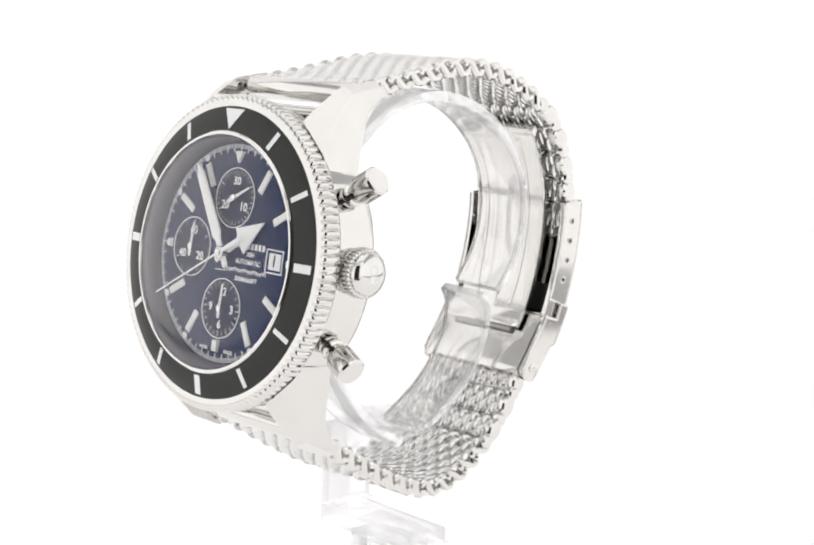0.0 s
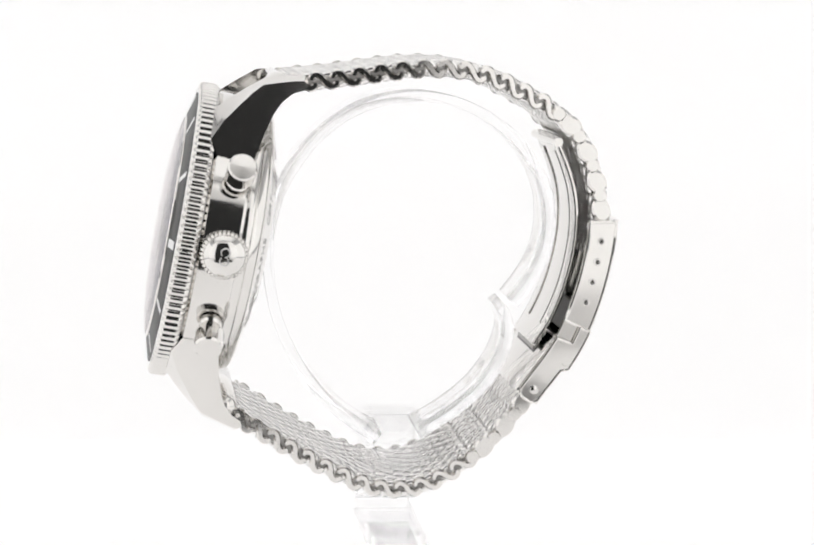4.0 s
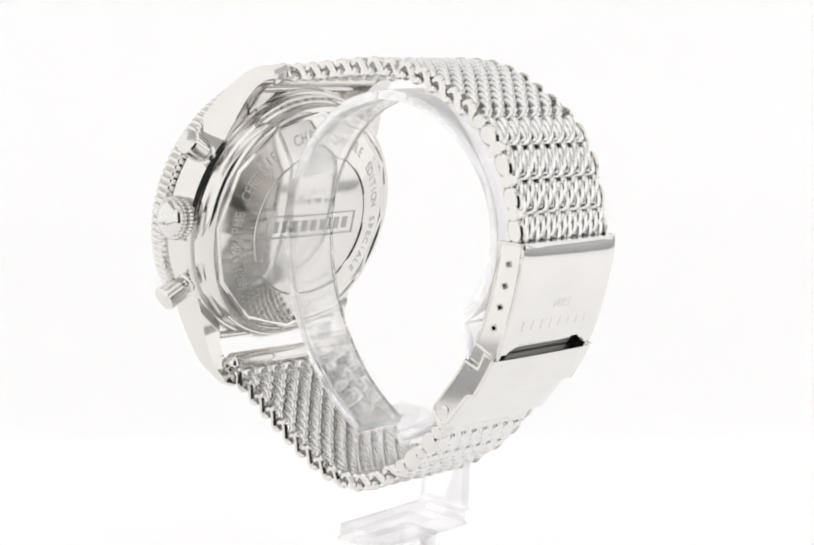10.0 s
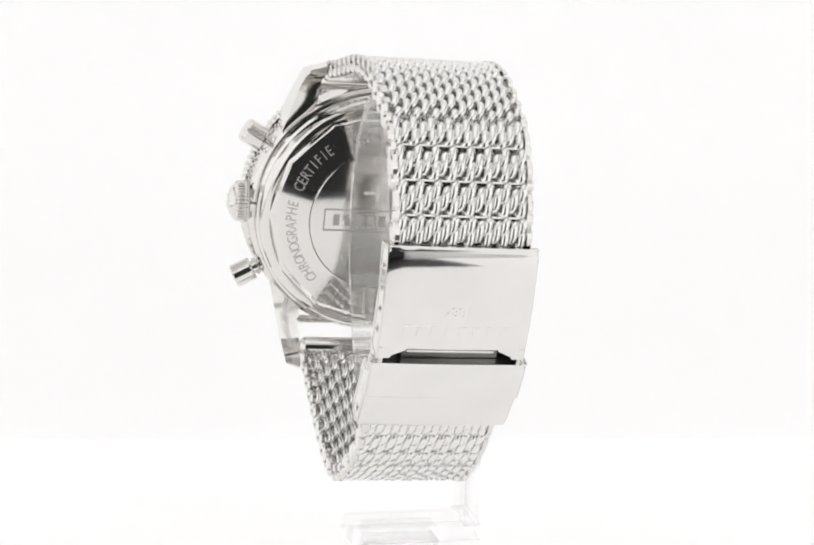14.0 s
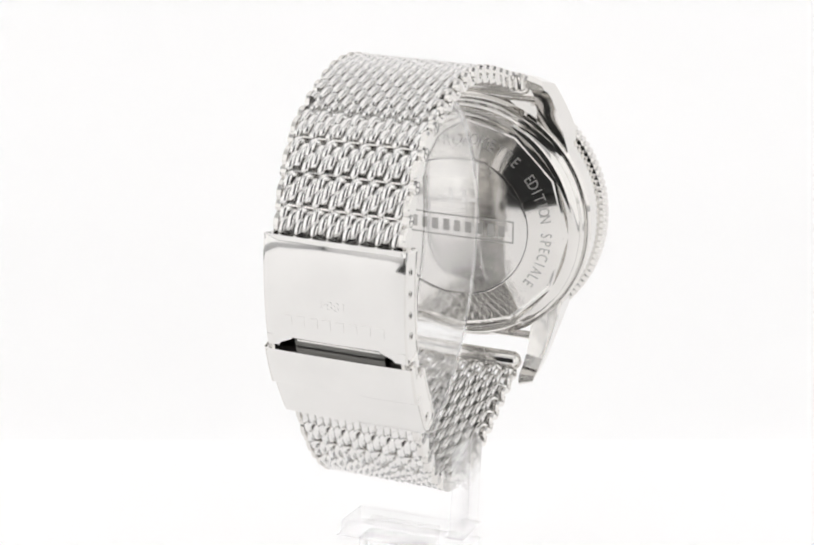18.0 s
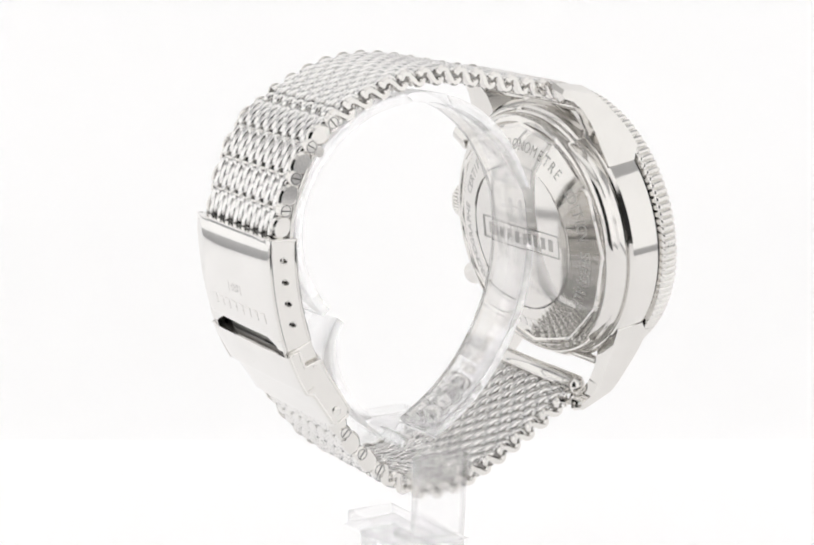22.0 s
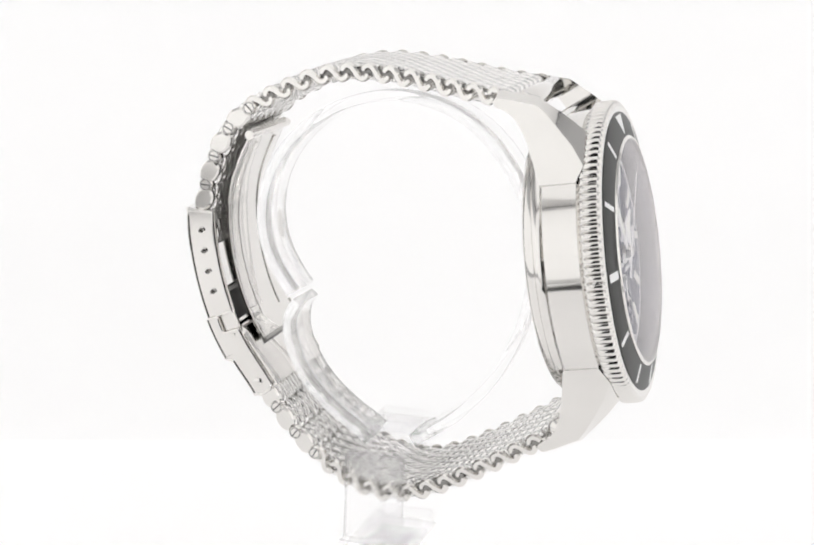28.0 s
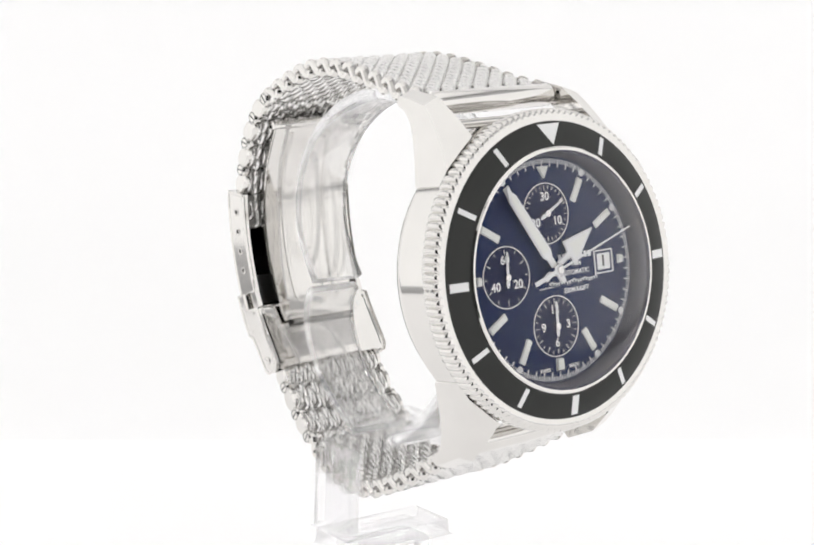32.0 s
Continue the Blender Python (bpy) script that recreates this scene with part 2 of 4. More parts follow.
def pierced(path, s0, s1, out0, out1, x0, x1, holes, r, n=16):
    """A curved side plate with round holes through it."""
    flat, cells = [], []
    edge = s0
    for h in holes:
        if h - 1.0 > edge + 0.01:
            cells.append((edge, h - 1.0, None))
        cells.append((h - 1.0, h + 1.0, h))
        edge = h + 1.0
    k = 5
    cells += [(edge + (s1 - edge) * i / k, edge + (s1 - edge) * (i + 1) / k, None) for i in range(k)]
    verts, faces = [], []

    def put(s, o, x):
        verts.append(tuple(path.bend(x, s, o)))
        return len(verts) - 1

    for a, b, h in cells:
        if h is None:
            q = [[put(s, o, x) for s, o in ((a, out0), (b, out0), (b, out1), (a, out1))] for x in (x0, x1)]
            faces += [tuple(q[0]), tuple(q[1])]
            for u, v in ((0, 1), (2, 3)):
                faces.append((q[0][u], q[0][v], q[1][v], q[1][u]))
        else:
            ring, rect = [[], []], [[], []]
            for i in range(n):
                t = 2 * math.pi * (i + 0.5) / n
                ct, st = math.cos(t), math.sin(t)
                reach = min((b - h) / max(1e-6, abs(ct)), (out1 if st > 0 else -out0) / max(1e-6, abs(st)))
                for w, x in enumerate((x0, x1)):
                    ring[w].append(put(h + r * ct, r * st, x))
                    rect[w].append(put(h + reach * ct, reach * st, x))
            corner = [[put(s, o, x) for s, o in ((b, out1), (a, out1), (a, out0), (b, out0))] for x in (x0, x1)]
            for i in range(n):
                j = (i + 1) % n
                for w in (0, 1):
                    pi, pj = verts[rect[w][i]], verts[rect[w][j]]
                    faces.append((ring[w][i], ring[w][j], rect[w][j], rect[w][i]))
                faces.append((ring[0][i], ring[0][j], ring[1][j], ring[1][i]))
            # fill the four corners between the fan and the cell
            for c in range(4):
                ang = math.atan2((out1, out1, out0, out0)[c], (b - h, a - h, a - h, b - h)[c]) % (2 * math.pi)
                i = int((ang / (2 * math.pi)) * n - 0.5) % n
                j = (i + 1) % n
                for w in (0, 1):
                    faces.append((rect[w][i], rect[w][j], corner[w][c]))
            for o in (out0, out1):
                q = [put(s, o, x) for s, x in ((a, x0), (b, x0), (b, x1), (a, x1))]
                faces.append(tuple(q))
    for s in (s0, s1):
        faces.append(tuple(put(s, o, x) for o, x in ((out0, x0), (out1, x0), (out1, x1), (out0, x1))))
    return verts, faces


def lens(path, s, out, x0, x1, rs, ro, turn=0.0, n=16):
    """An oval cheek plate seated on the band's edge, from x0 to x1."""
    ring = []
    for i in range(n):
        a = 2 * math.pi * i / n
        e, g = rs * math.cos(a), ro * math.sin(a)
        ring.append((s + e * math.cos(turn) - g * math.sin(turn), out + e * math.sin(turn) + g * math.cos(turn)))
    verts = []
    for x, k in ((x0, 1.0), (x0 + (x1 - x0) * 0.7, 1.0), (x1, 0.8)):
        for u, o in ring:
            verts.append(tuple(path.bend(x, s + (u - s) * k, out + (o - out) * k)))
    faces = [tuple(range(n)), tuple(range(2 * n, 3 * n))]
    for q in range(2):
        faces += [(q * n + i, q * n + (i + 1) % n, q * n + n + (i + 1) % n, q * n + n + i) for i in range(n)]
    return verts, faces


# ---- the box ----
def photo_box():
    W, YB, YF, H, R = 0.30, 0.215, -0.315, 0.46, 0.07
    prof = [(-0.225, 0.0)] + [(YB - R + R * math.sin(a), R - R * math.cos(a)) for a in np.linspace(0, math.pi / 2, 17)] + [(YB, H)]
    # one sheet of paper: floor, then a curve, then the back
    verts = [(x, y, z) for y, z in prof[:2] for x in (-W, W)] + [(x, y, z - 0.004) for y, z in prof[:2] for x in (-W, W)]
    faces = [(0, 1, 3, 2), (4, 5, 7, 6), (0, 1, 5, 4), (0, 2, 6, 4), (1, 3, 7, 5)]
    for x in (-W, 0.12):
        wing = block(x, x + W - 0.12, YF + 0.006, -0.225, -0.004, 0.0)
        verts, faces = join((verts, faces), wing)
    # the paper glows by itself; no lamp stands under or behind it
    tagged(part("floor", (verts, faces), FLOOR_GLOW, None, scale=1), "white paper floor of a photo box, with added glow", "floor", kind="structure")
    verts, faces, n = [], [], len(prof) - 1
    for d in (0.0, 0.004):
        verts += [(x, y + d, z - d) for y, z in prof[1:] for x in (-W, W)]
    for k in (0, 2 * n):
        faces += [(k + 2 * i, k + 2 * i + 1, k + 2 * i + 3, k + 2 * i + 2) for i in range(n - 1)]
    faces += [(2 * i + e, 2 * i + 2 + e, 2 * n + 2 * i + 2 + e, 2 * n + 2 * i + e) for i in range(n - 1) for e in (0, 1)]
    faces += [(2 * n - 2, 2 * n - 1, 4 * n - 1, 4 * n - 2)]
    tagged(part("backdrop", (verts, faces), BACKDROP_GLOW, None, scale=1), "white paper backdrop curving up from the floor, with added glow", "backdrop", kind="structure")
    # table and board are out of view, added so the steel mirrors something dark
    tagged(part("table", block(-0.9, 0.9, -1.1, 0.5, -0.22, -0.2), TABLE, None, scale=1), "unseen dark grey table added under the photo box", "table", kind="structure")
    tagged(part("apron", block(-0.118, 0.118, YF, -0.227, -0.012, -0.008), TABLE, None, scale=1), "unseen dark board added before the white sheet for black reflections", "board", kind="structure")
    # unseen cloth and grey sides, soft boxes around and above, placed for steel reflections
    for name, x0, x1 in (("wall_west", -W - 0.012, -W - 0.006), ("wall_east", W + 0.006, W + 0.012)):
        tagged(part(name, block(x0, x1, YF, YB, -0.2, H), LINING, None, scale=1), "unseen side of the photo box, grey for darker reflections in the steel", "wall", kind="structure")
    tagged(part("ceiling", block(-W, W, YF, YB, H + 0.006, H + 0.012), CLOTH, None, scale=1), "white cloth top of the photo box", "ceiling", kind="structure")
    for name, geo in (("soft_box_1", block(-W - 0.005, -W, -0.313, 0.2, 0.02, 0.30)), ("soft_box_2", block(W, W + 0.005, -0.313, 0.2, 0.02, 0.30)),
                      ("soft_box_3", block(-0.22, 0.22, -0.27, 0.15, H, H + 0.005)), ("soft_box_4", block(-0.3, -0.112, YF, YF + 0.004, 0.02, 0.42)),
                      ("soft_box_5", block(0.112, 0.3, YF, YF + 0.004, 0.02, 0.42))):
        tagged(part(name, geo, PANEL, None, scale=1), "unseen glowing white diffuser of a soft box", "light panel", kind="structure")
    # front cloth with the open slot behind the lens
    ox, oz = 0.102, 0.300
    wall = join(block(-W, -ox, YF - 0.006, YF - 0.001, -0.2, H), block(ox, W, YF - 0.006, YF - 0.001, -0.2, H),
                block(-ox, ox, YF - 0.006, YF - 0.001, oz, H))
    tagged(part("wall_south", wall, CLOTH, None, scale=1), "white cloth front of the box with an open slot", "wall", kind="structure")


photo_box()

# ---- the watch ----
watch = new("wrist_watch")
tagged(watch, "steel chronograph watch with navy dial, black bezel and woven mesh bracelet", "watch")

TILT = radians(-9.86)
UP, OUT = Vector((0, -math.sin(TILT), math.cos(TILT))), Vector((0, -math.cos(TILT), -math.sin(TILT)))
HEAD = Matrix((Vector((1, 0, 0)), UP, OUT)).transposed().to_4x4()
HEAD.translation = (-0.36, -37.41, 0.0)      # head space: x to the crown, y to twelve, z out of the dial


def clock(deg, r, z=0.0, extra=0.0):
    """A place on the dial at a clock angle, its y axis pointing outward."""
    a = radians(deg)
    return HEAD @ Matrix.Translation((r * math.sin(a), r * math.cos(a), z)) @ Matrix.Rotation(-a - extra, 4, "Z")


def ribbed(r0, r1, deep, ribs, z0, z1, step=6):
    """A ring with rounded ribs round its edge."""
    rows = [(r0, z0, 0), (r1 - 0.45, z0, 0), (r1 - 0.05, z0 + 0.35, 0.8), (r1, z0 + 0.7, 1), (r1, z1 - 0.8, 1),
            (r1 - 0.15, z1 - 0.4, 1.0), (r1 - 0.6, z1 - 0.12, 0.75), (r1 - 1.15, z1 - 0.03, 0.4), (r1 - 1.3, z1 - 0.05, 0.1), (r1 - 1.5, z1 - 0.06, 0), (r0, z1 - 0.1, 0)]
    n, k = ribs * step, len(rows)
    verts, faces = [], []
    for i in range(n):
        a = 2 * math.pi * i / n
        dip = (1 - abs(math.sin(math.pi * (i % step) / step))) ** 1.5 * deep
        verts += [((r - dip * w) * math.cos(a), (r - dip * w) * math.sin(a), z) for r, z, w in rows]
    for i in range(n):
        j = (i + 1) % n
        faces += [(i * k + q, j * k + q, j * k + (q + 1) % k, i * k + (q + 1) % k) for q in range(k)]
    return verts, faces


def lug(side, end):
    """One horn of the case: flat flank, slanting front facet, a chamfer that widens to the tip, hollowed behind."""
    flank = [(13.9, -4.3), (14.0, -4.2), (14.6, -3.9), (16.1, -3.0), (19.0, -4.4), (22.0, -6.5), (24.0, -8.05), (25.3, -9.3), (26.6, -13.4), (27.0, -15.2),
             (26.4, -15.8), (25.6, -15.4), (24.9, -13.9), (23.4, -12.5), (21.6, -11.6), (19.4, -10.9), (14.0, -9.7), (13.9, -9.6)]
    ridge = [(16.0, 18.9, -4.0), (14.95, 21.6, -5.75), (14.1, 23.9, -7.6), (13.35, 26.0, -9.45)]
    inner = [(6, -4.2), (19.6, -3.9), (20.4, -3.0), (22.2, -4.75), (23.8, -6.5), (25.2, -8.2), (26.4, -9.6), (27.6, -14.0), (27.9, -15.2),
             (27.2, -15.9), (25.6, -15.6), (24.9, -13.6), (23.4, -11.7), (21.6, -10.5), (19.4, -9.7), (14.3, -8.5), (6, -8.5)]
    verts = [(17.75 - 0.24 * (u - 13.9), u, z) for u, z in flank] + ridge + [(12.15, u, z) for u, z in inner]
    verts = [(side * x, end * u, z) for x, u, z in verts]
    F, G, I = 0, len(flank), len(flank) + len(ridge)
    chamfer, edge, inside = [F + 3, G, G + 1, G + 2, G + 3], [F + 3, F + 4, F + 5, F + 6, F + 7], [I + 2, I + 3, I + 4, I + 5, I + 6]
    faces = [tuple(range(G)), tuple(range(I, I + len(inner))), (F + 7, G + 3, I + 6, I + 7, F + 8), (F + 8, I + 7, I + 8, F + 9),
             (F + 3, I + 2, I + 1, F + 2), (F + 2, I + 1, I, F, F + 1)]
    for a, b in ((edge, chamfer), (chamfer, inside)):
        faces += [(a[k], a[k + 1], b[k + 1]) + ((b[k],) if b[k] != a[k] else ()) for k in range(4)]
    faces += [(F + 9 + k, F + 10 + k, I + 9 + k, I + 8 + k) for k in range(8)] + [(F + 17, F, I, I + 16)]
    return verts, faces


def case():
    body = part("case", lathe([(17.0, -9.8), (21.9, -9.8), (22.35, -9.35), (22.4, -4.3), (21.95, -3.85), (17.0, -3.85)], 144, True), STEEL, watch,
                "polished steel watch case", HEAD)
    for side in (-1, 1):
        for end in (-1, 1):
            part("lug", lug(side, end), STEEL, body, "", HEAD, sharp=14)
    # screw-down back: stepped ring, twelve-sided rim, engraved cone and flat centre
    part("back_ring", lathe([(17.0, -9.85), (21.4, -9.85), (21.5, -10.5), (21.3, -11.1), (20.9, -11.35), (20.8, -11.9), (20.5, -12.5), (19.9, -12.9), (19.3, -13.0), (18.9, -12.6), (17.0, -12.4)], 144, True), STEEL, body, "stepped polished back ring", HEAD)
    part("twelve_sided_rim", lathe([(19.45, -12.6), (19.4, -13.0), (19.0, -13.2), (18.6, -13.05), (18.5, -12.6)], 12, True), STEEL, body, "twelve-sided polished rim", HEAD, sharp=15)
    part("back_cone", lathe([(18.6, -12.5), (18.55, -12.95), (12.75, -14.75), (12.6, -14.6), (12.6, -13.0)], 144, True), STEEL, body, "engraved conical steel back", HEAD)
    part("back_centre", lathe([(0, -14.72), (12.2, -14.72), (12.5, -14.55), (12.5, -13.4)], 96), BACK, body, "flat brushed centre of the back", HEAD)

    def letters(word, a0, a1, r=15.6, size=2.7):
        geos = []
        for i, ch in enumerate(word):
            a = radians(a0 + (a1 - a0) * (i + 0.5) / len(word))
            flip = Matrix(((-1, 0, 0, 0), (0, 1, 0, 0), (0, 0, -1, 0), (0, 0, 0, 1)))
            slope = Matrix.Rotation(radians(-17.2), 4, "X")
            place = Matrix.Translation((0, 0, -13.87)) @ flip @ Matrix.Rotation(-a, 4, "Z") @ Matrix.Translation((0, r, 0)) @ slope
            geos.append(moved(writing(ch, size, 0.03), place @ Matrix.Diagonal((0.74, 1, 1, 1))))
        return join(*geos)

    for word, a0, a1 in (("CHRONOGRAPHE", -137, -79), ("CERTIFIE", -72, -38), ("CHRONOMETRE", -24, 42), ("EDITION", 50, 82), ("SPECIALE", 88, 128)):
        part("engraved_word", letters(word, a0, a1), ENGRAVED_SHADE, body, "engraved capital letters", HEAD)
    for i in range(7):
        a = radians(162 + 6 * i)
        place = Matrix.Translation((0, 0, -13.87)) @ Matrix(((-1, 0, 0, 0), (0, 1, 0, 0), (0, 0, -1, 0), (0, 0, 0, 1))) @ Matrix.Rotation(-a, 4, "Z") @ Matrix.Translation((0, 15.6, 0)) @ Matrix.Rotation(radians(-17.2), 4, "X")
        part("engraved_bar", moved(block(-0.5, 0.5, -0.9, 0.9, -0.02, 0.04), place), BACK, body, "", HEAD)
    # framed maker's mark on the centre, as plain shapes
    frame_geo = join(block(-10.2, 10.2, 1.75, 2.0, -14.78, -14.7), block(-10.2, 10.2, -2.0, -1.75, -14.78, -14.7),
                     block(-10.2, -9.95, -1.75, 1.75, -14.78, -14.7), block(9.95, 10.2, -1.75, 1.75, -14.78, -14.7))
    part("engraved_frame", frame_geo, ENGRAVED_SHADE, body, "engraved rectangular frame", HEAD)
    for i in range(9):
        part("engraved_bar", block(-8.6 + 2.0 * i, -7.5 + 2.0 * i, -1.0, 1.0, -14.77, -14.7), ENGRAVED_SHADE, body, "", HEAD)
    part("engraved_emblem", join(block(-1.5, -0.9, 3.6, 6.8, -14.77, -14.7), block(0.9, 1.5, 3.6, 6.8, -14.77, -14.7), block(-1.5, 1.5, 5.0, 5.5, -14.765, -14.695),
         block(-3.6, -1.5, 4.8, 5.4, -14.77, -14.7), block(1.5, 3.6, 4.8, 5.4, -14.77, -14.7)), SATIN, body, "faint engraved winged emblem", HEAD)


def bezel():
    ring = part("bezel", ribbed(21.2, 23.35, 0.4, 120, -3.7, -0.5, 8), STEEL, watch, "coin-edged polished steel bezel", HEAD, sharp=50)
    part("bezel_insert", lathe([(17.75, -0.9), (21.45, -0.9), (21.45, -0.5), (21.3, -0.44), (17.9, 0.42), (17.75, 0.4)], 128, True), BLACK, ring, "glossy black bezel insert", HEAD)
    for k in range(12):
        slope = Matrix.Rotation(radians(-14.2), 4, "X")
        if k == 0:
            geo = prism([(-2.15, 1.5), (2.15, 1.5), (0, -1.65)], -0.04, 0.05)
        else:
            w = 0.62 if k in (3, 6, 9) else 0.38
            geo = block(-w, w, -1.45, 1.45, -0.04, 0.05)
        part("bezel_marker", geo, WHITE, ring, "white triangle" if k == 0 else "", clock(30 * k, 19.6, -0.01) @ slope)
    part("crystal_ring", lathe([(17.1, -0.5), (17.75, -0.5), (17.75, 0.55), (17.55, 0.75), (17.2, 0.75)], 128, True), STEEL, watch, "thin steel ring round the crystal", HEAD)
    dome = [(17.2 * math.sin(a), 0.72 + 1.5 * (math.cos(a) - math.cos(1.35)) / (1 - math.cos(1.35))) for a in np.linspace(0, 1.35, 16)]
    dome = [(17.18 * r / dome[-1][0], z) for r, z in dome]
    glass = part("crystal", lathe(dome + [(17.18, 0.3), (16.9, 0.3)] + [(r * 0.985, z - 0.35) for r, z in reversed(dome)][:-1] + [(0, 1.87)], 96), CRYSTAL, watch, "clear domed sapphire crystal", HEAD)
    glass.visible_shadow = False
    for a in (-90, 0, 90, 180):
        part("grub_screw", moved(lathe([(0, 0.26), (0.5, 0.24), (0.6, 0.1), (0.6, -0.5)], 20), Matrix.Translation((0, 0, 0)) @ Matrix.Rotation(radians(-90), 4, "X")), STEEL, ring, "", clock(a, 23.0, -2.0))


def hand(name, poly, z0, z1, mat, parent, deg, centre=(0, 0), label=""):
    m = HEAD @ Matrix.Translation((centre[0], centre[1], 0)) @ Matrix.Rotation(-radians(deg), 4, "Z")
    return part(name, prism(poly, z0, z1), mat, parent, label, m, bevel=0.04)


def dial():
    Z = -2.5
    face = part("dial", lathe([(0, Z), (16.5, Z), (16.5, Z - 0.4)], 128), BLUE, watch, "glossy navy blue watch dial", HEAD)
    part("inner_flange", lathe([(16.9, 0.3), (17.15, 0.3), (17.15, Z - 0.3), (16.35, Z - 0.3), (16.35, Z + 0.06)], 128, True), FLANGE, watch, "dark sloping ring between dial and crystal", HEAD)
    # minute track: fifths of a minute with longer whole minutes
    ticks = []
    for i in range(300):
        a = i * 1.2
        whole = i % 5 == 0
        if i % 25 == 0 and i % 75:
            continue
        L, w = (1.25, 0.1) if whole else (0.7, 0.07)
        ticks.append(moved(block(-w, w, -L, 0.0, 0.0, 0.03), Matrix.Rotation(-radians(a), 4, "Z") @ Matrix.Translation((0, 16.15, Z))))
    tagged(part("minute_track", join(*ticks), WHITE, face, "printed white minute track", HEAD), kind="stuff")
    for k in range(12):
        if k % 3:
            part("track_dot", lathe([(0, Z + 0.08), (0.5, Z + 0.06), (0.56, Z)], 16), WHITE, face, "", clock(30 * k, 15.5))
            part("hour_marker", block(-0.5, 0.5, -1.8, 1.8, Z, Z + 0.22), LUME, face, "raised white hour bar", clock(30 * k, 12.75), bevel=0.08)
    part("hour_marker", prism([(-0.95, 0.8), (0.95, 0.8), (0, -0.9)], Z, Z + 0.4), LUME, face, "raised pale triangle at twelve", clock(0, 14.2), bevel=0.06)
    part("hour_marker", block(-0.6, 0.6, -0.8, 0.8, Z, Z + 0.45), LUME, face, "short raised bar at six", clock(180, 13.8), bevel=0.08)
    for a in (90, 270):
        part("hour_marker", block(-0.55, 0.55, -0.4, 0.4, Z, Z + 0.45), LUME, face, "short raised block", clock(a, 14.0), bevel=0.08)
    # three counters
    for cx, cy, words, ticks_n in ((0, 8.2, (("30", 0), ("10", 120), ("20", 240)), 30), (-8.7, 0, (("60", 0), ("20", 120), ("40", 240)), 12), (0, -8.2, (("12", 0), ("3", 90), ("6", 180), ("9", 270)), 24)):
        m = HEAD @ Matrix.Translation((cx, cy, 0))
        sub = part("subdial", lathe([(0, Z + 0.02), (4.35, Z + 0.02), (4.5, Z + 0.05), (4.5, Z - 0.1)], 64), NAVY, face, "sunken navy counter with white figures", m)
        part("subdial_ring", lathe([(4.32, Z + 0.03), (4.32, Z + 0.08), (4.47, Z + 0.08), (4.47, Z + 0.03)], 64, True), WHITE, sub, "", m)
        geos = []
        for i in range(ticks_n):
            L = 0.75 if i % (5 if ticks_n == 30 else 2) == 0 else 0.45
            geos.append(moved(block(-0.06, 0.06, -L, 0, 0, 0.02), Matrix.Rotation(-2 * math.pi * i / ticks_n, 4, "Z") @ Matrix.Translation((0, 4.05, Z + 0.03))))
        tagged(part("counter_ticks", join(*geos), WHITE, sub, "", m), kind="stuff")
        for word, a in words:
            r = 2.45
            part("numeral", moved(writing(word, 1.75, 0.012, 0.045), Matrix.Translation((r * math.sin(radians(a)), r * math.cos(radians(a)), Z + 0.045))), WHITE, sub, "", m)
        turn = {8.2: 62, 0: 4, -8.2: 2}[cy]
        hand("counter_hand", [(-0.12, -1.5), (0.12, -1.5), (0.3, -0.9), (0.22, 0), (0.14, 3.6), (-0.14, 3.6), (-0.22, 0), (-0.3, -0.9)], Z + 0.35, Z + 0.47, WHITE, sub, turn, (cx, cy), "small white counter hand")
        part("counter_hub", lathe([(0, Z + 0.6), (0.5, Z + 0.58), (0.58, Z + 0.3), (0.58, Z)], 20), STEEL, sub, "", m)
    # printed lines; the maker's names are plain bars
    def line(word, x, y, size):
        part("printed_word", moved(writing(word, size, 0.01, 0.025), Matrix.Translation((x, y, Z + 0.02))), WHITE, face, "", HEAD)
    line("1884", 5.1, 0.35, 0.95)
    line("AUTOMATIC", 4.8, -0.85, 0.98)
    line("200M/660FT", 4.75, -3.4, 1.0)
    line("SWISS", -2.9, -14.35, 0.75)
    line("MADE", 2.9, -14.35, 0.75)
    for i in range(8):
        part("printed_bar", block(1.6 + 0.86 * i, 2.2 + 0.86 * i, 1.1, 2.0, Z, Z + 0.03), WHITE, face, "", HEAD)
    script = [(-0.6 + 0.066 * i + 0.12 * math.sin(i * 0.75), -2.2 + 0.24 * math.cos(i * 0.75) + 0.12 * math.sin(i * 0.19), Z + 0.03) for i in range(150)]
    part("printed_script", join(tube(script, 0.1, 5), tube([(-2.6, -2.62, Z + 0.03), (0.2, -2.5, Z + 0.03)], 0.075, 5)), WHITE, face, "", HEAD)
    # date
    part("date_frame", join(block(8.75, 12.55, 1.55, 1.75, Z, Z + 0.12), block(8.75, 12.55, -1.75, -1.55, Z, Z + 0.12), block(8.75, 8.95, -1.55, 1.55, Z, Z + 0.12), block(12.35, 12.55, -1.55, 1.55, Z, Z + 0.12)), WHITE, face, "white frame round the date", HEAD)
    part("date_disc", block(9.4, 12.0, -1.2, 1.2, Z, Z + 0.03), WHITE, face, "white date disc", HEAD)
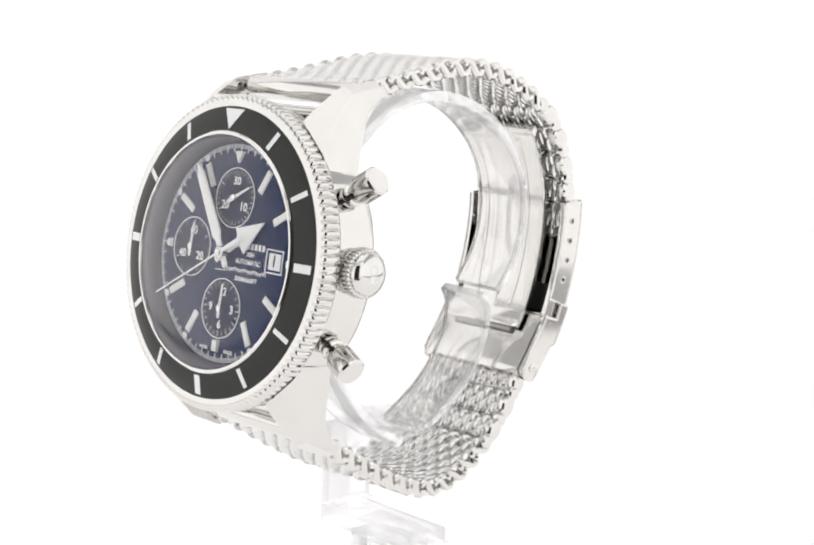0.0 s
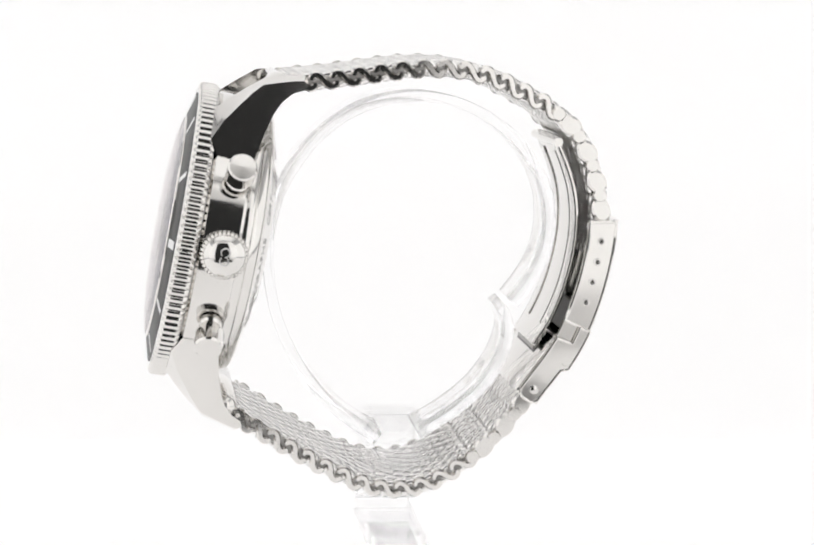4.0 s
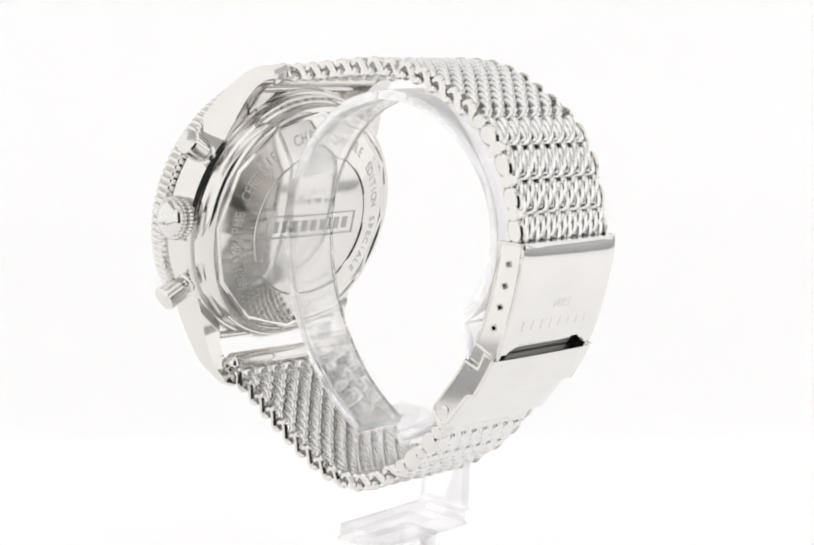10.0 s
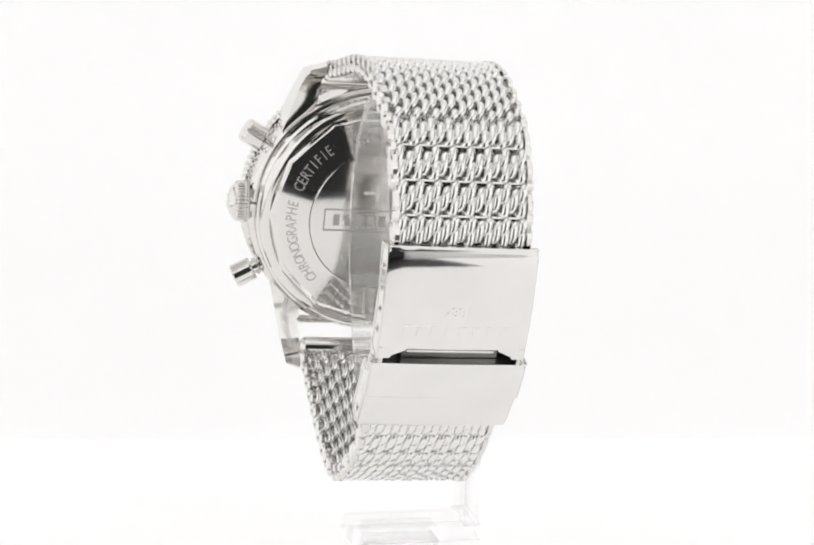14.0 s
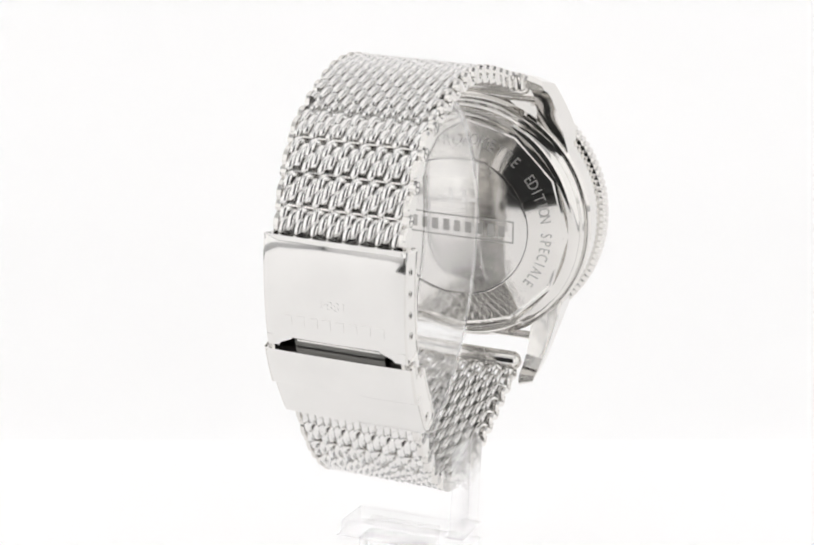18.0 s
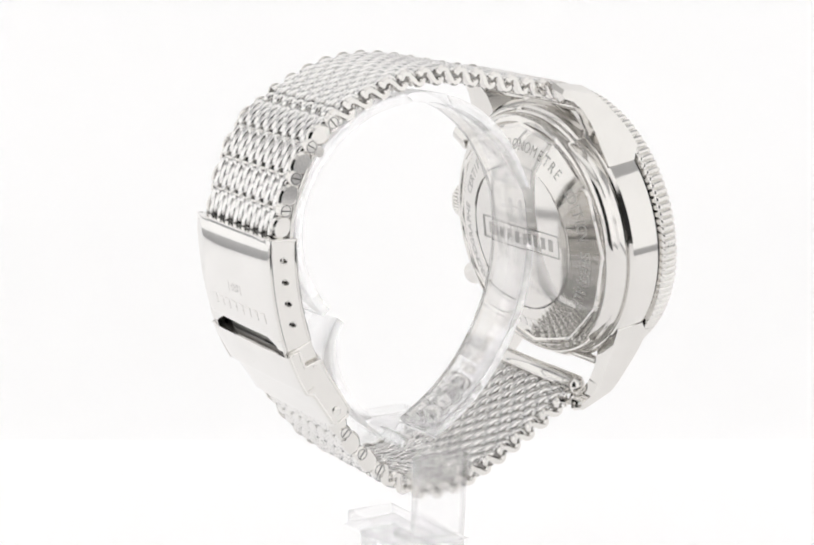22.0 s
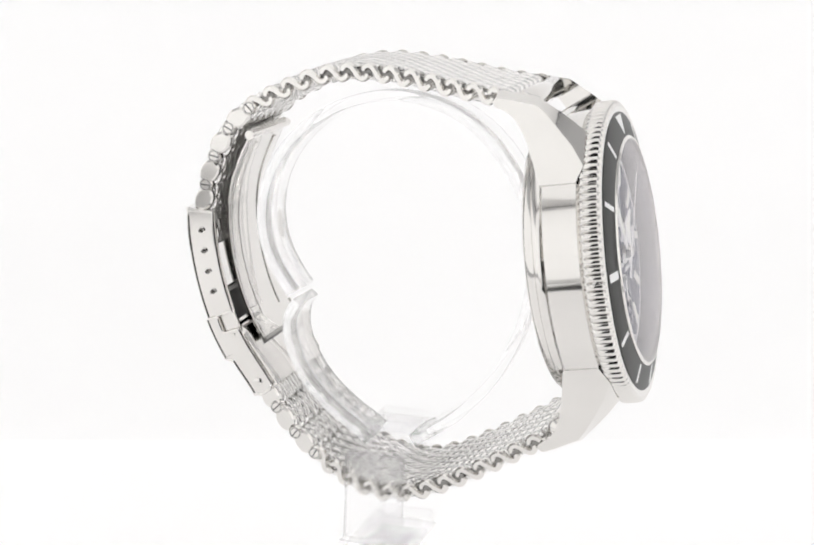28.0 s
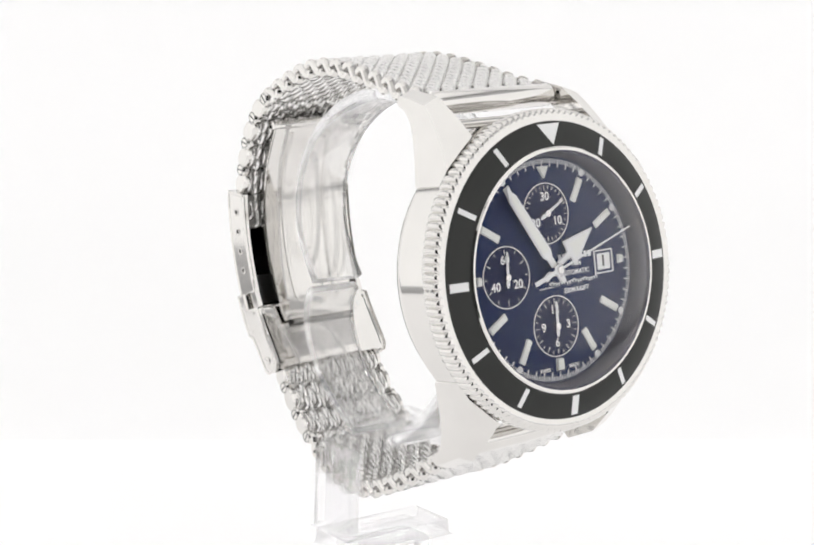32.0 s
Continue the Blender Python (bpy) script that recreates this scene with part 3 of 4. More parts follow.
    part("date_numeral", moved(writing("1", 2.3, 0.01, 0.06), Matrix.Translation((10.6, 0, Z + 0.05))), DARK, face, "", HEAD)
    # hands
    hub = part("hand_hub", lathe([(0, -0.3), (0.5, -0.32), (0.6, -0.5), (1.0, -0.7), (1.0, Z)], 24), STEEL, watch, "polished steel hand hub", HEAD)
    hour = hand("hour_hand", [(-0.45, -2.2), (0.45, -2.2), (0.42, 3.6), (2.1, 3.9), (0, 9.75), (-2.1, 3.9), (-0.42, 3.6)], -1.85, -1.6, WHITE, watch, 57, label="white arrow-shaped hour hand")
    hand("hand_lume", [(-1.35, 4.5), (1.35, 4.5), (0, 8.4)], -1.6, -1.54, LUME, hour, 57)
    minute = hand("minute_hand", [(-0.5, -2.2), (0.5, -2.2), (0.5, 2.2), (0.95, 3.0), (0.78, 13.2), (0, 15.1), (-0.78, 13.2), (-0.95, 3.0), (-0.5, 2.2)], -1.35, -1.1, WHITE, watch, -33.4, label="broad white minute hand")
    hand("hand_lume", [(-0.6, 3.4), (0.6, 3.4), (0.48, 13.0), (0, 14.0), (-0.48, 13.0)], -1.1, -1.04, LUME, minute, -33.4)


def seconds_hand():
    """The running hand; its own space has its axle at the origin."""
    poly = [(-0.34, -5.2), (0.34, -5.2), (0.30, -1.2), (0.16, 0), (0.1, 15.6), (-0.1, 15.6), (-0.16, 0), (-0.30, -1.2)]
    geo = join(prism(poly, -0.06, 0.06), lathe([(0, 0.16), (0.75, 0.12), (0.85, 0), (0.85, -0.08)], 24))
    return part("seconds_hand", geo, WHITE, watch, "thin white sweeping seconds hand", bevel=0.0)


def controls():
    cx = HEAD @ Matrix.Translation((0, 0.45, -7.6)) @ Matrix.Rotation(radians(90), 4, "Y")
    prof = [(0, 26.1), (1.2, 26.03), (2.2, 25.75), (2.95, 25.25), (3.1, 24.9)]
    crown = part("crown", ribbed(1.5, 3.6, 0.32, 34, 22.4, 25.1), STEEL, watch, "fluted steel winding crown", cx, sharp=50)
    part("crown_cap", lathe(prof + [(3.1, 24.4)], 48), STEEL, crown, "domed polished cap", cx)
    part("crown_tube", lathe([(2.3, 20.8), (2.3, 22.6), (0.5, 22.6)], 32), STEEL, crown, "", cx)
    part("crown_emblem", join(moved(tube([(0.62 * math.cos(a), 0.62 * math.sin(a) + 0.62, 26.0) for a in np.linspace(-1.6, 4.0, 18)], 0.13, 6), Matrix.Identity(4)),
         moved(tube([(0.62 * math.cos(a), 0.62 * math.sin(a) - 0.62, 26.0) for a in np.linspace(-4.0, 1.6, 18)], 0.13, 6), Matrix.Identity(4))), FROST, crown, "raised emblem", cx)
    for a in (90 - 29.5, 90 + 29.5):
        m = clock(a, 0, -7.9) @ Matrix.Rotation(radians(-90), 4, "X")
        push = part("pusher", lathe([(0, 27.65), (1.9, 27.6), (2.15, 27.3), (2.15, 24.2), (1.9, 23.9), (1.3, 23.9), (0.8, 23.9)], 40), STEEL, watch, "polished cylindrical chronograph pusher", m)
        part("pusher_stem", lathe([(1.25, 21.0), (1.25, 24.0), (0.6, 24.0)], 24), STEEL, push, "", m)
        part("pusher_collar", lathe([(1.75, 21.0), (1.75, 22.5), (1.45, 22.8), (1.3, 22.8), (1.3, 23.0), (1.62, 23.1), (1.62, 23.5), (0.8, 23.6)], 32), STEEL, push, "", m)


# the bracelet's middle line, from the upper lugs round to the lower lugs
BAND = Path([(-25.0, 23.2), (-19.0, 23.5), (-13.1, 24.1), (-7.2, 25.1), (-0.9, 26.05), (5.3, 26.3), (11.3, 25.3), (16.4, 22.9), (20.7, 20.7), (22.5, 19.6),
             (25.9, 16.3), (28.1, 11.8), (29.6, 7.0), (30.2, 2.7), (29.9, -0.4), (29.4, -3.7), (28.8, -6.9), (27.9, -10.0), (26.4, -14.5), (23.6, -19.4),
             (19.9, -24.2), (17.3, -28.4), (14.1, -32.2), (10.6, -35.3), (6.1, -38.5), (2.3, -40.1), (-1.8, -40.5), (-5.7, -39.9), (-9.0, -38.5), (-14.0, -36.0),
             (-19.2, -32.9), (-25.6, -28.9), (-31.5, -25.2)], smooth=2.2)
S_LUG, S_LINK = BAND.near(-19.6, 23.45), BAND.near(22.3, 19.8)
S_COVER, S_GAP, S_LOCK = BAND.near(30.2, 3.0), BAND.near(26.6, -14.2), BAND.near(19.0, -25.7)
S_SCREW, S_END = BAND.near(10.7, -35.2), BAND.near(-27.4, -27.8)


def half(s):
    """The bracelet's half width, which narrows from the lugs to the clasp."""
    if s < S_COVER:
        return 11.7 - 1.5 * (s - S_LUG) / (S_COVER - S_LUG)
    return 10.1 + 1.6 * max(0.0, (s - S_LOCK) / (S_END - S_LOCK))


def middle(s):
    """The bracelet sits a little askew towards the clasp."""
    k = (s - S_LUG) / (S_COVER - S_LUG) if s < S_COVER else 1 - (s - S_LOCK) / (S_END - S_LOCK)
    return -0.75 * min(1.0, max(0.0, k))


def coil(s, a, b, turns, wire, sides=8, steps=16, phase=0.0, inset=0.0, warp=0.0, slant=0.0, lo=-1e9, hi=1e9):
    """One woven row: a flattened wire coil across the band."""
    w, c = half(s) - wire - inset, middle(s)
    f = phase + 2 * np.pi * turns * np.linspace(0, 1, int(turns * steps) + 1)
    x = np.linspace(-w, w, len(f)) + c + warp * w / (2 * np.pi * turns) * np.sin(2 * f) - slant * np.cos(f)
    flat = np.sign(np.sin(f)) * np.abs(np.sin(f)) ** 0.65
    return tube(BAND.bend(x, np.clip(s - a * np.cos(f), lo, hi), b * flat), wire, sides)


def ribbon(points, wide, x0, x1):
    """A flat bent strip in the band's side plane, with bevelled outer edges."""
    p = np.asarray(points, float)
    d = np.r_[0, np.cumsum(np.linalg.norm(np.diff(p, axis=0), axis=1))]
    u = np.linspace(0, d[-1], 30)
    q = np.stack([np.interp(u, d, p[:, 0]), np.interp(u, d, p[:, 1])], 1)
    for _ in range(2):
        q[1:-1] = (q[:-2] + 2 * q[1:-1] + q[2:]) / 4
    t = np.gradient(q, axis=0)
    t /= np.linalg.norm(t, axis=1, keepdims=True)
    nrm = np.stack([-t[:, 1], t[:, 0]], 1)
    xm = x0 + (x1 - x0) * 0.58
    verts, faces = [], []
    for i in range(30):
        taper = 1.0 if 1 < i < 28 else (0.9 if i in (1, 28) else 0.6)
        for x, k in ((x0, 0.5), (xm, 0.5), (x1, 0.27), (x1, -0.27), (xm, -0.5), (x0, -0.5)):
            e = q[i] + nrm[i] * wide * k * taper
            verts.append(tuple(BAND.bend(x, e[0], e[1])))
    for i in range(29):
        faces += [(i * 6 + k, i * 6 + (k + 1) % 6, i * 6 + 6 + (k + 1) % 6, i * 6 + 6 + k) for k in range(6)]
    faces += [tuple(range(6)), tuple(range(29 * 6, 30 * 6))]
    return verts, faces


HOOK = [(-1.88, -0.2), (-1.86, -0.55), (-1.5, -0.98), (-0.85, -1.0), (-0.34, -0.5), (0.34, 0.5), (0.85, 1.0), (1.5, 0.98), (1.86, 0.55), (1.88, 0.2)]


def bracelet():
    # woven stretches, each row ending in a flat hook at both edges
    for s0, s1, n in ((S_LUG, S_LINK - 0.3, 26), (S_SCREW + 0.3, S_END, 26)):
        pitch = (s1 - s0) / n
        for i in range(n):
            s = s0 + pitch * (i + 0.5)
            far = 1.45 if 0 < i < n - 1 else 0.75
            row = part("woven_coil", coil(s, far, 0.84, 7, 0.6, phase=-2 * math.pi * 0.53 * i, inset=0.25, warp=0.95, slant=0.05), MESH, watch, sharp=80)
            if i % 2:
                continue
            s += pitch / 2
            for side in (-1, 1):
                e = middle(s) + side * half(s)
                part("edge_hook", ribbon([(s - side * q * pitch / 1.6, o) for q, o in HOOK], 1.12, e - side * 0.85, e), STEEL, row, sharp=25)
        # added dull strip along each edge, in place of shade between hooks
        for side in (-1, 1):
            verts, faces, k = [], [], 24
            for i in range(k + 1):
                s = s0 + 0.6 + (s1 - s0 - 1.2) * i / k
                e = middle(s) + side * half(s)
                verts += [tuple(BAND.bend(e - side * d, s, o)) for d, o in ((1.15, -0.6), (0.95, -0.6), (0.95, 0.6), (1.15, 0.6))]
            for i in range(k):
                faces += [(4 * i + q, 4 * i + (q + 1) % 4, 4 * i + 4 + (q + 1) % 4, 4 * i + 4 + q) for q in range(4)]
            part("edge_shade", (verts, faces + [(0, 1, 2, 3), (4 * k, 4 * k + 1, 4 * k + 2, 4 * k + 3)]), ENGRAVED_SHADE, watch, "dull strip painting the shade behind the edge hooks")
    # bars that close the mesh at the lugs
    for s in (S_LUG - 1.5, S_END + 1.8):
        part("end_bar", tube([tuple(BAND.bend(x, s, -0.45)) for x in (-12.1, -11.8, -11.4, -10.9, 0.0, 10.9, 11.4, 11.8, 12.1)], [0.3, 1.0, 1.5, 1.8, 1.8, 1.8, 1.5, 1.0, 0.3], 40), STEEL, watch, "polished round bar between the lugs", sharp=60)
    for y, z in ((-25.6, 20.4), (-31.6, -22.0)):
        part("spring_bar", tube([(-12.4, y, z), (12.4, y, z)], 0.75, 16), STEEL, watch, "thin steel spring bar")
    # removable links, each with two rows of fat coils, flat cheeks and a slotted pin
    joints = [S_LINK, BAND.near(26.0, 16.4), BAND.near(28.2, 11.8), BAND.near(29.7, 7.0), S_COVER + 0.4]
    lower = [S_LOCK - 0.3, BAND.near(17.3, -28.4), BAND.near(14.1, -32.3), S_SCREW]
    for row, first in ((joints, True), (lower, False)):
        for s0, s1 in zip(row[:-1], row[1:]):
            sm, L = (s0 + s1) / 2, s1 - s0
            w, c = half(sm), middle(sm)
            # duller core plate, so the gaps between coils look shaded
            core = part("link", strip(BAND, s0 + 0.3, s1 - 0.3, -0.6, 0.0, c - w + 0.5, c + w - 0.5, 4), ENGRAVED_SHADE, watch, "removable bracelet link of woven steel")
            for k in range(3):
                part("link_coil", coil(s0 + L * (0.24 + 0.26 * k), 1.5, 0.8, 7.5, 0.66, phase=-1.04 * math.pi * k, inset=0.1, warp=0.95, slant=0.1, lo=s0 + 0.42, hi=s1 - 0.42), MESH, core, sharp=80)
            part("joint_bar", strip(BAND, s1 - 0.13, s1 + 0.13, -0.5, 0.9, c - w + 0.6, c + w - 0.6, 2), STEEL, core, "thin bright bar at the joint")
            for side in (-1, 1):
                e = c + side * (w - 0.35)
                part("cheek", lens(BAND, sm + (0.25 if first else -0.25), 0.0, e - side * 0.5, e + side * 0.42, 2.05, 1.5, 0.3), STEEL, core, "flat polished link cheek", sharp=15)
                ring = part("pin_end", lens(BAND, s0 if first else s1, 0.0, e - side * 0.5, e + side * 0.58, 1.2, 1.2), STEEL, core, "round pin end", sharp=15)
                if side < 0:
                    s = s0 if first else s1
                    # slot and rim are dark wires that draw the shade of cuts
                    bar = [tuple(BAND.bend(e - 0.55, s + q * 0.12, q * 0.72)) for q in (-1, 1)]
                    part("screw_slot", tube(bar, 0.12, 6), RECESS_SHADE, ring)
                    rim = [tuple(BAND.bend(e - 0.56, s + 0.82 * math.cos(a), 0.82 * math.sin(a))) for a in np.linspace(0, 2 * math.pi, 21)]
                    part("screw_rim", tube(rim, 0.07, 6), RECESS_SHADE, ring)


def clasp():
    c = -0.75
    # the last link, pushed up inside the cover
    # its core plate is also duller, to shade the gaps by colour
    core = part("hidden_link", strip(BAND, S_COVER + 0.7, S_COVER + 5.9, -0.5, 0.2, c - 9.4, c + 9.4, 4), ENGRAVED_SHADE, watch, "last woven link inside the clasp cover")
    for k in range(3):
        part("link_coil", coil(S_COVER + 1.8 + 1.4 * k, 1.4, 0.8, 7.5, 0.62, phase=-1.04 * math.pi * k, inset=0.3, warp=0.95, slant=0.1, lo=S_COVER + 0.6, hi=S_COVER + 5.9), MESH, core, sharp=80)
    s0, s1 = S_COVER, S_GAP
    # cover: outer plate with two side cheeks
    cover = part("clasp_cover", strip(BAND, s0, s1 - 2.6, 1.75, 2.5, c - 11.0, c + 11.0, 18, crown=0.3), CLASP, watch, "polished steel clasp cover", bevel=0.3)
    for side in (-1, 1):
        e = c + side * 11.0
        holes = [BAND.near(y, z) for y, z in ((29.9, -0.3), (29.45, -3.6), (28.8, -6.8), (27.9, -10.0))]
        cheek = part("cover_cheek", pierced(BAND, s0, s1 - 0.2, -2.2, 2.3, e - side * 0.9, e, holes, 0.45), STEEL, cover, "polished side wall of the clasp with four holes", sharp=25, weld=True)
        for s in holes:
            rim = [tuple(BAND.bend(e, s + 0.5 * math.cos(a), 0.5 * math.sin(a))) for a in np.linspace(0, 2 * math.pi, 17)]
            part("hole_rim", tube(rim, 0.13, 6), STEEL, cheek)
        border = [(s0 + 0.3 + (s1 - 0.8 - s0) * i / 14, -2.05) for i in range(15)] + [(s1 - 0.3, 2.15)] + [(s1 - 0.5 - (s1 - 0.8 - s0) * i / 14, 2.15) for i in range(15)] + [(s0 + 0.3, -2.05)]
        part("cheek_rim", tube([tuple(BAND.bend(e - side * 0.12, s, o)) for s, o in border], 0.3, 8), STEEL, cheek, "rounded bright edge")
    sA, sB = BAND.near(29.35, -9.2), BAND.near(30.3, -6.2)
    for side in (-1, 1):
        e = c + side * 10.95
        part("cover_tab", plate(BAND, [(s1 - 0.6, -2.1), (s1 + 3.4, -2.1), (s1 + 3.2, 0.7), (s1 - 0.6, 0.7)], e - side * 0.85, e), STEEL, cover, "lower end of the side wall", sharp=20)
    for i in range(8):
        x = 2.08 * i - 7.28
        part("stamped_bar", strip(BAND, sA - 0.75, sA + 0.75, 2.5, 2.56 + 0.3 * (1 - (x / 11) ** 2), c + x - 0.6, c + x + 0.6, 2), CLASP, cover, "stamped mark")
    year = Matrix.Translation(BAND.bend(c, sB, 2.81)) @ Matrix((Vector((1, 0, 0)), Vector((0, *(np.array(BAND.at(sB + 0.5)) - np.array(BAND.at(sB - 0.5))))), Vector((0, *(np.array(BAND.at(sB, 1)) - np.array(BAND.at(sB))))))).transposed().to_4x4()
    part("stamped_year", writing("1884", 2.2, 0.03), CLASP, cover, "stamped year", year)
    for side in (-1, 1):
        low, high = s1 - 1.1, s1 - 2.7
        ring = [(high, 6.9), (high + 0.35, 7.0), (low - 0.45, 8.9), (low, 9.2), (low, 10.9), (high, 10.9)]
        verts = [tuple(BAND.bend(c + side * x, s, o)) for o in (1.7, 2.5) for s, x in ring]
        n = len(ring)
        faces = [tuple(range(n)), tuple(range(n, 2 * n))] + [(k, (k + 1) % n, (k + 1) % n + n, k + n) for k in range(n)]
        part("cover_corner", (verts, faces), CLASP, cover, "slanting corner beside the gap", sharp=25)
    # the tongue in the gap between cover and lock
    # tongue and strip are coloured dark to stand for the gap's shade
    part("cover_tongue", strip(BAND, s1 - 3.0, s1 + 1.2, 0.5, 1.3, c - 7.2, c + 7.2, 8), RECESS_SHADE, cover, "inner tongue of the clasp, darkened for the gap's shade", bevel=0.2)
    part("gap_shade", strip(BAND, s1 - 3.2, s1 + 1.6, -0.3, 0.2, c - 10.1, c + 10.1, 6), RECESS_SHADE, cover, "dark strip painting the shade in the clasp gap")
    part("tongue_lip", strip(BAND, s1 - 2.0, s1 - 1.5, 1.2, 1.65, c - 6.6, c + 6.6, 4), STEEL, cover, "", bevel=0.3)
    # fold-over lock
    lock = part("fold_lock", strip(BAND, s1 - 0.4, s1 + 6.2, 1.75, 2.5, c - 11.6, c + 11.6, 10, crown=0.15), CLASP, watch, "polished fold-over safety lock", bevel=0.25)
    part("lock_tail", strip(BAND, s1 + 5.9, S_LOCK, 0.95, 1.75, c - 11.5, c + 11.5, 8, crown=0.15), CLASP, lock, "stepped lower plate of the lock", bevel=0.25)
    for side in (-1, 1):
        e = c + side * 11.65
        outline = [(s1 + 2.9, -2.1), (s1 + 2.4, 0.6), (s1 - 0.3, 0.5), (s1 - 0.4, 2.2), (s1 + 6.1, 2.3), (s1 + 6.9, 1.4), (S_LOCK - 0.7, 1.3), (S_LOCK + 0.1, 0.6), (S_LOCK + 0.1, -1.3), (S_LOCK - 0.8, -2.1)]
        part("lock_cheek", plate(BAND, outline, e - side * 0.9, e), STEEL, lock, "notched side wall of the lock", sharp=20)
        rim = [tuple(BAND.bend(e - side * 0.1, s, o)) for s, o in plate_ring(outline + outline[:1])]
        part("lock_rim", tube(rim, 0.27, 8), STEEL, lock, "rounded bright edge")
        s = BAND.near(19.8, -24.0)
        part("rivet", lens(BAND, s, -0.2, e - side * 0.1, e + side * 0.22, 0.72, 0.72, n=18), STEEL, lock, "round rivet")
        part("rivet", lens(BAND, BAND.near(24.8, -17.0), -0.9, e - side * 0.1, e + side * 0.15, 0.32, 0.32, n=12), STEEL, lock)
    # folding blades inside
    blade = part("inner_blade", strip(BLADE, 0.6, BLADE.s[-1] - 0.5, -0.35, 0.35, c - 7.6, c + 7.6, 30), STEEL, watch, "curved polished folding blade of the clasp", bevel=0.2)
    for x0, x1 in ((-4.4, -3.7), (3.7, 4.4)):
        part("blade_ridge", strip(BLADE, 3.0, BLADE.s[-1] - 4.0, -0.5, -0.3, c + x0, c + x1, 24), STEEL, blade, "pressed ridge", bevel=0.1)
    part("blade_pin", tube([(c - 8.4, 22.9, 15.0), (c + 8.4, 22.9, 15.0)], 0.75, 16), STEEL, blade, "hinge pin")
    foot = part("hinge_block", strip(BAND, S_GAP + 2.6, S_LOCK + 0.1, -2.3, -0.9, c - 10.6, c + 10.6, 8), STEEL, watch, "polished hinge block of the clasp", bevel=0.4)
    part("latch_roller", tube([(c - 5.6, *BAND.at(S_GAP + 6.4, -2.4)), (c + 5.6, *BAND.at(S_GAP + 6.4, -2.4))], 0.5, 16), ENGRAVED_SHADE, foot, "dull latch roller")
    # a thin dark plate paints the slot; nothing is cut out
    part("latch_slot_shade", strip(BAND, S_GAP + 5.6, S_GAP + 7.3, -2.36, -2.2, c - 6.4, c + 6.4, 4), RECESS_SHADE, foot, "dark plate painting the slot's shade round the roller", bevel=0.05)
    for x in (-8.6, 8.6):
        part("hinge_dimple", strip(BAND, S_GAP + 4.4, S_GAP + 5.4, -2.37, -2.2, c + x - 0.6, c + x + 0.6, 3), SATIN, foot, "", bevel=0.05)


BLADE = Path([(22.4, 16.2), (24.6, 11.6), (26.1, 7.5), (26.7, 3.0), (26.5, -1.5), (25.7, -6.0), (24.4, -10.5), (22.4, -15.0), (20.3, -18.2)], smooth=1.5)

case()
bezel()
dial()
SECONDS = seconds_hand()
controls()
bracelet()
clasp()

# ---- the clear holder ----
stand = new("watch_stand")
tagged(stand, "clear acrylic watch holder with a split ring and foot", "stand")


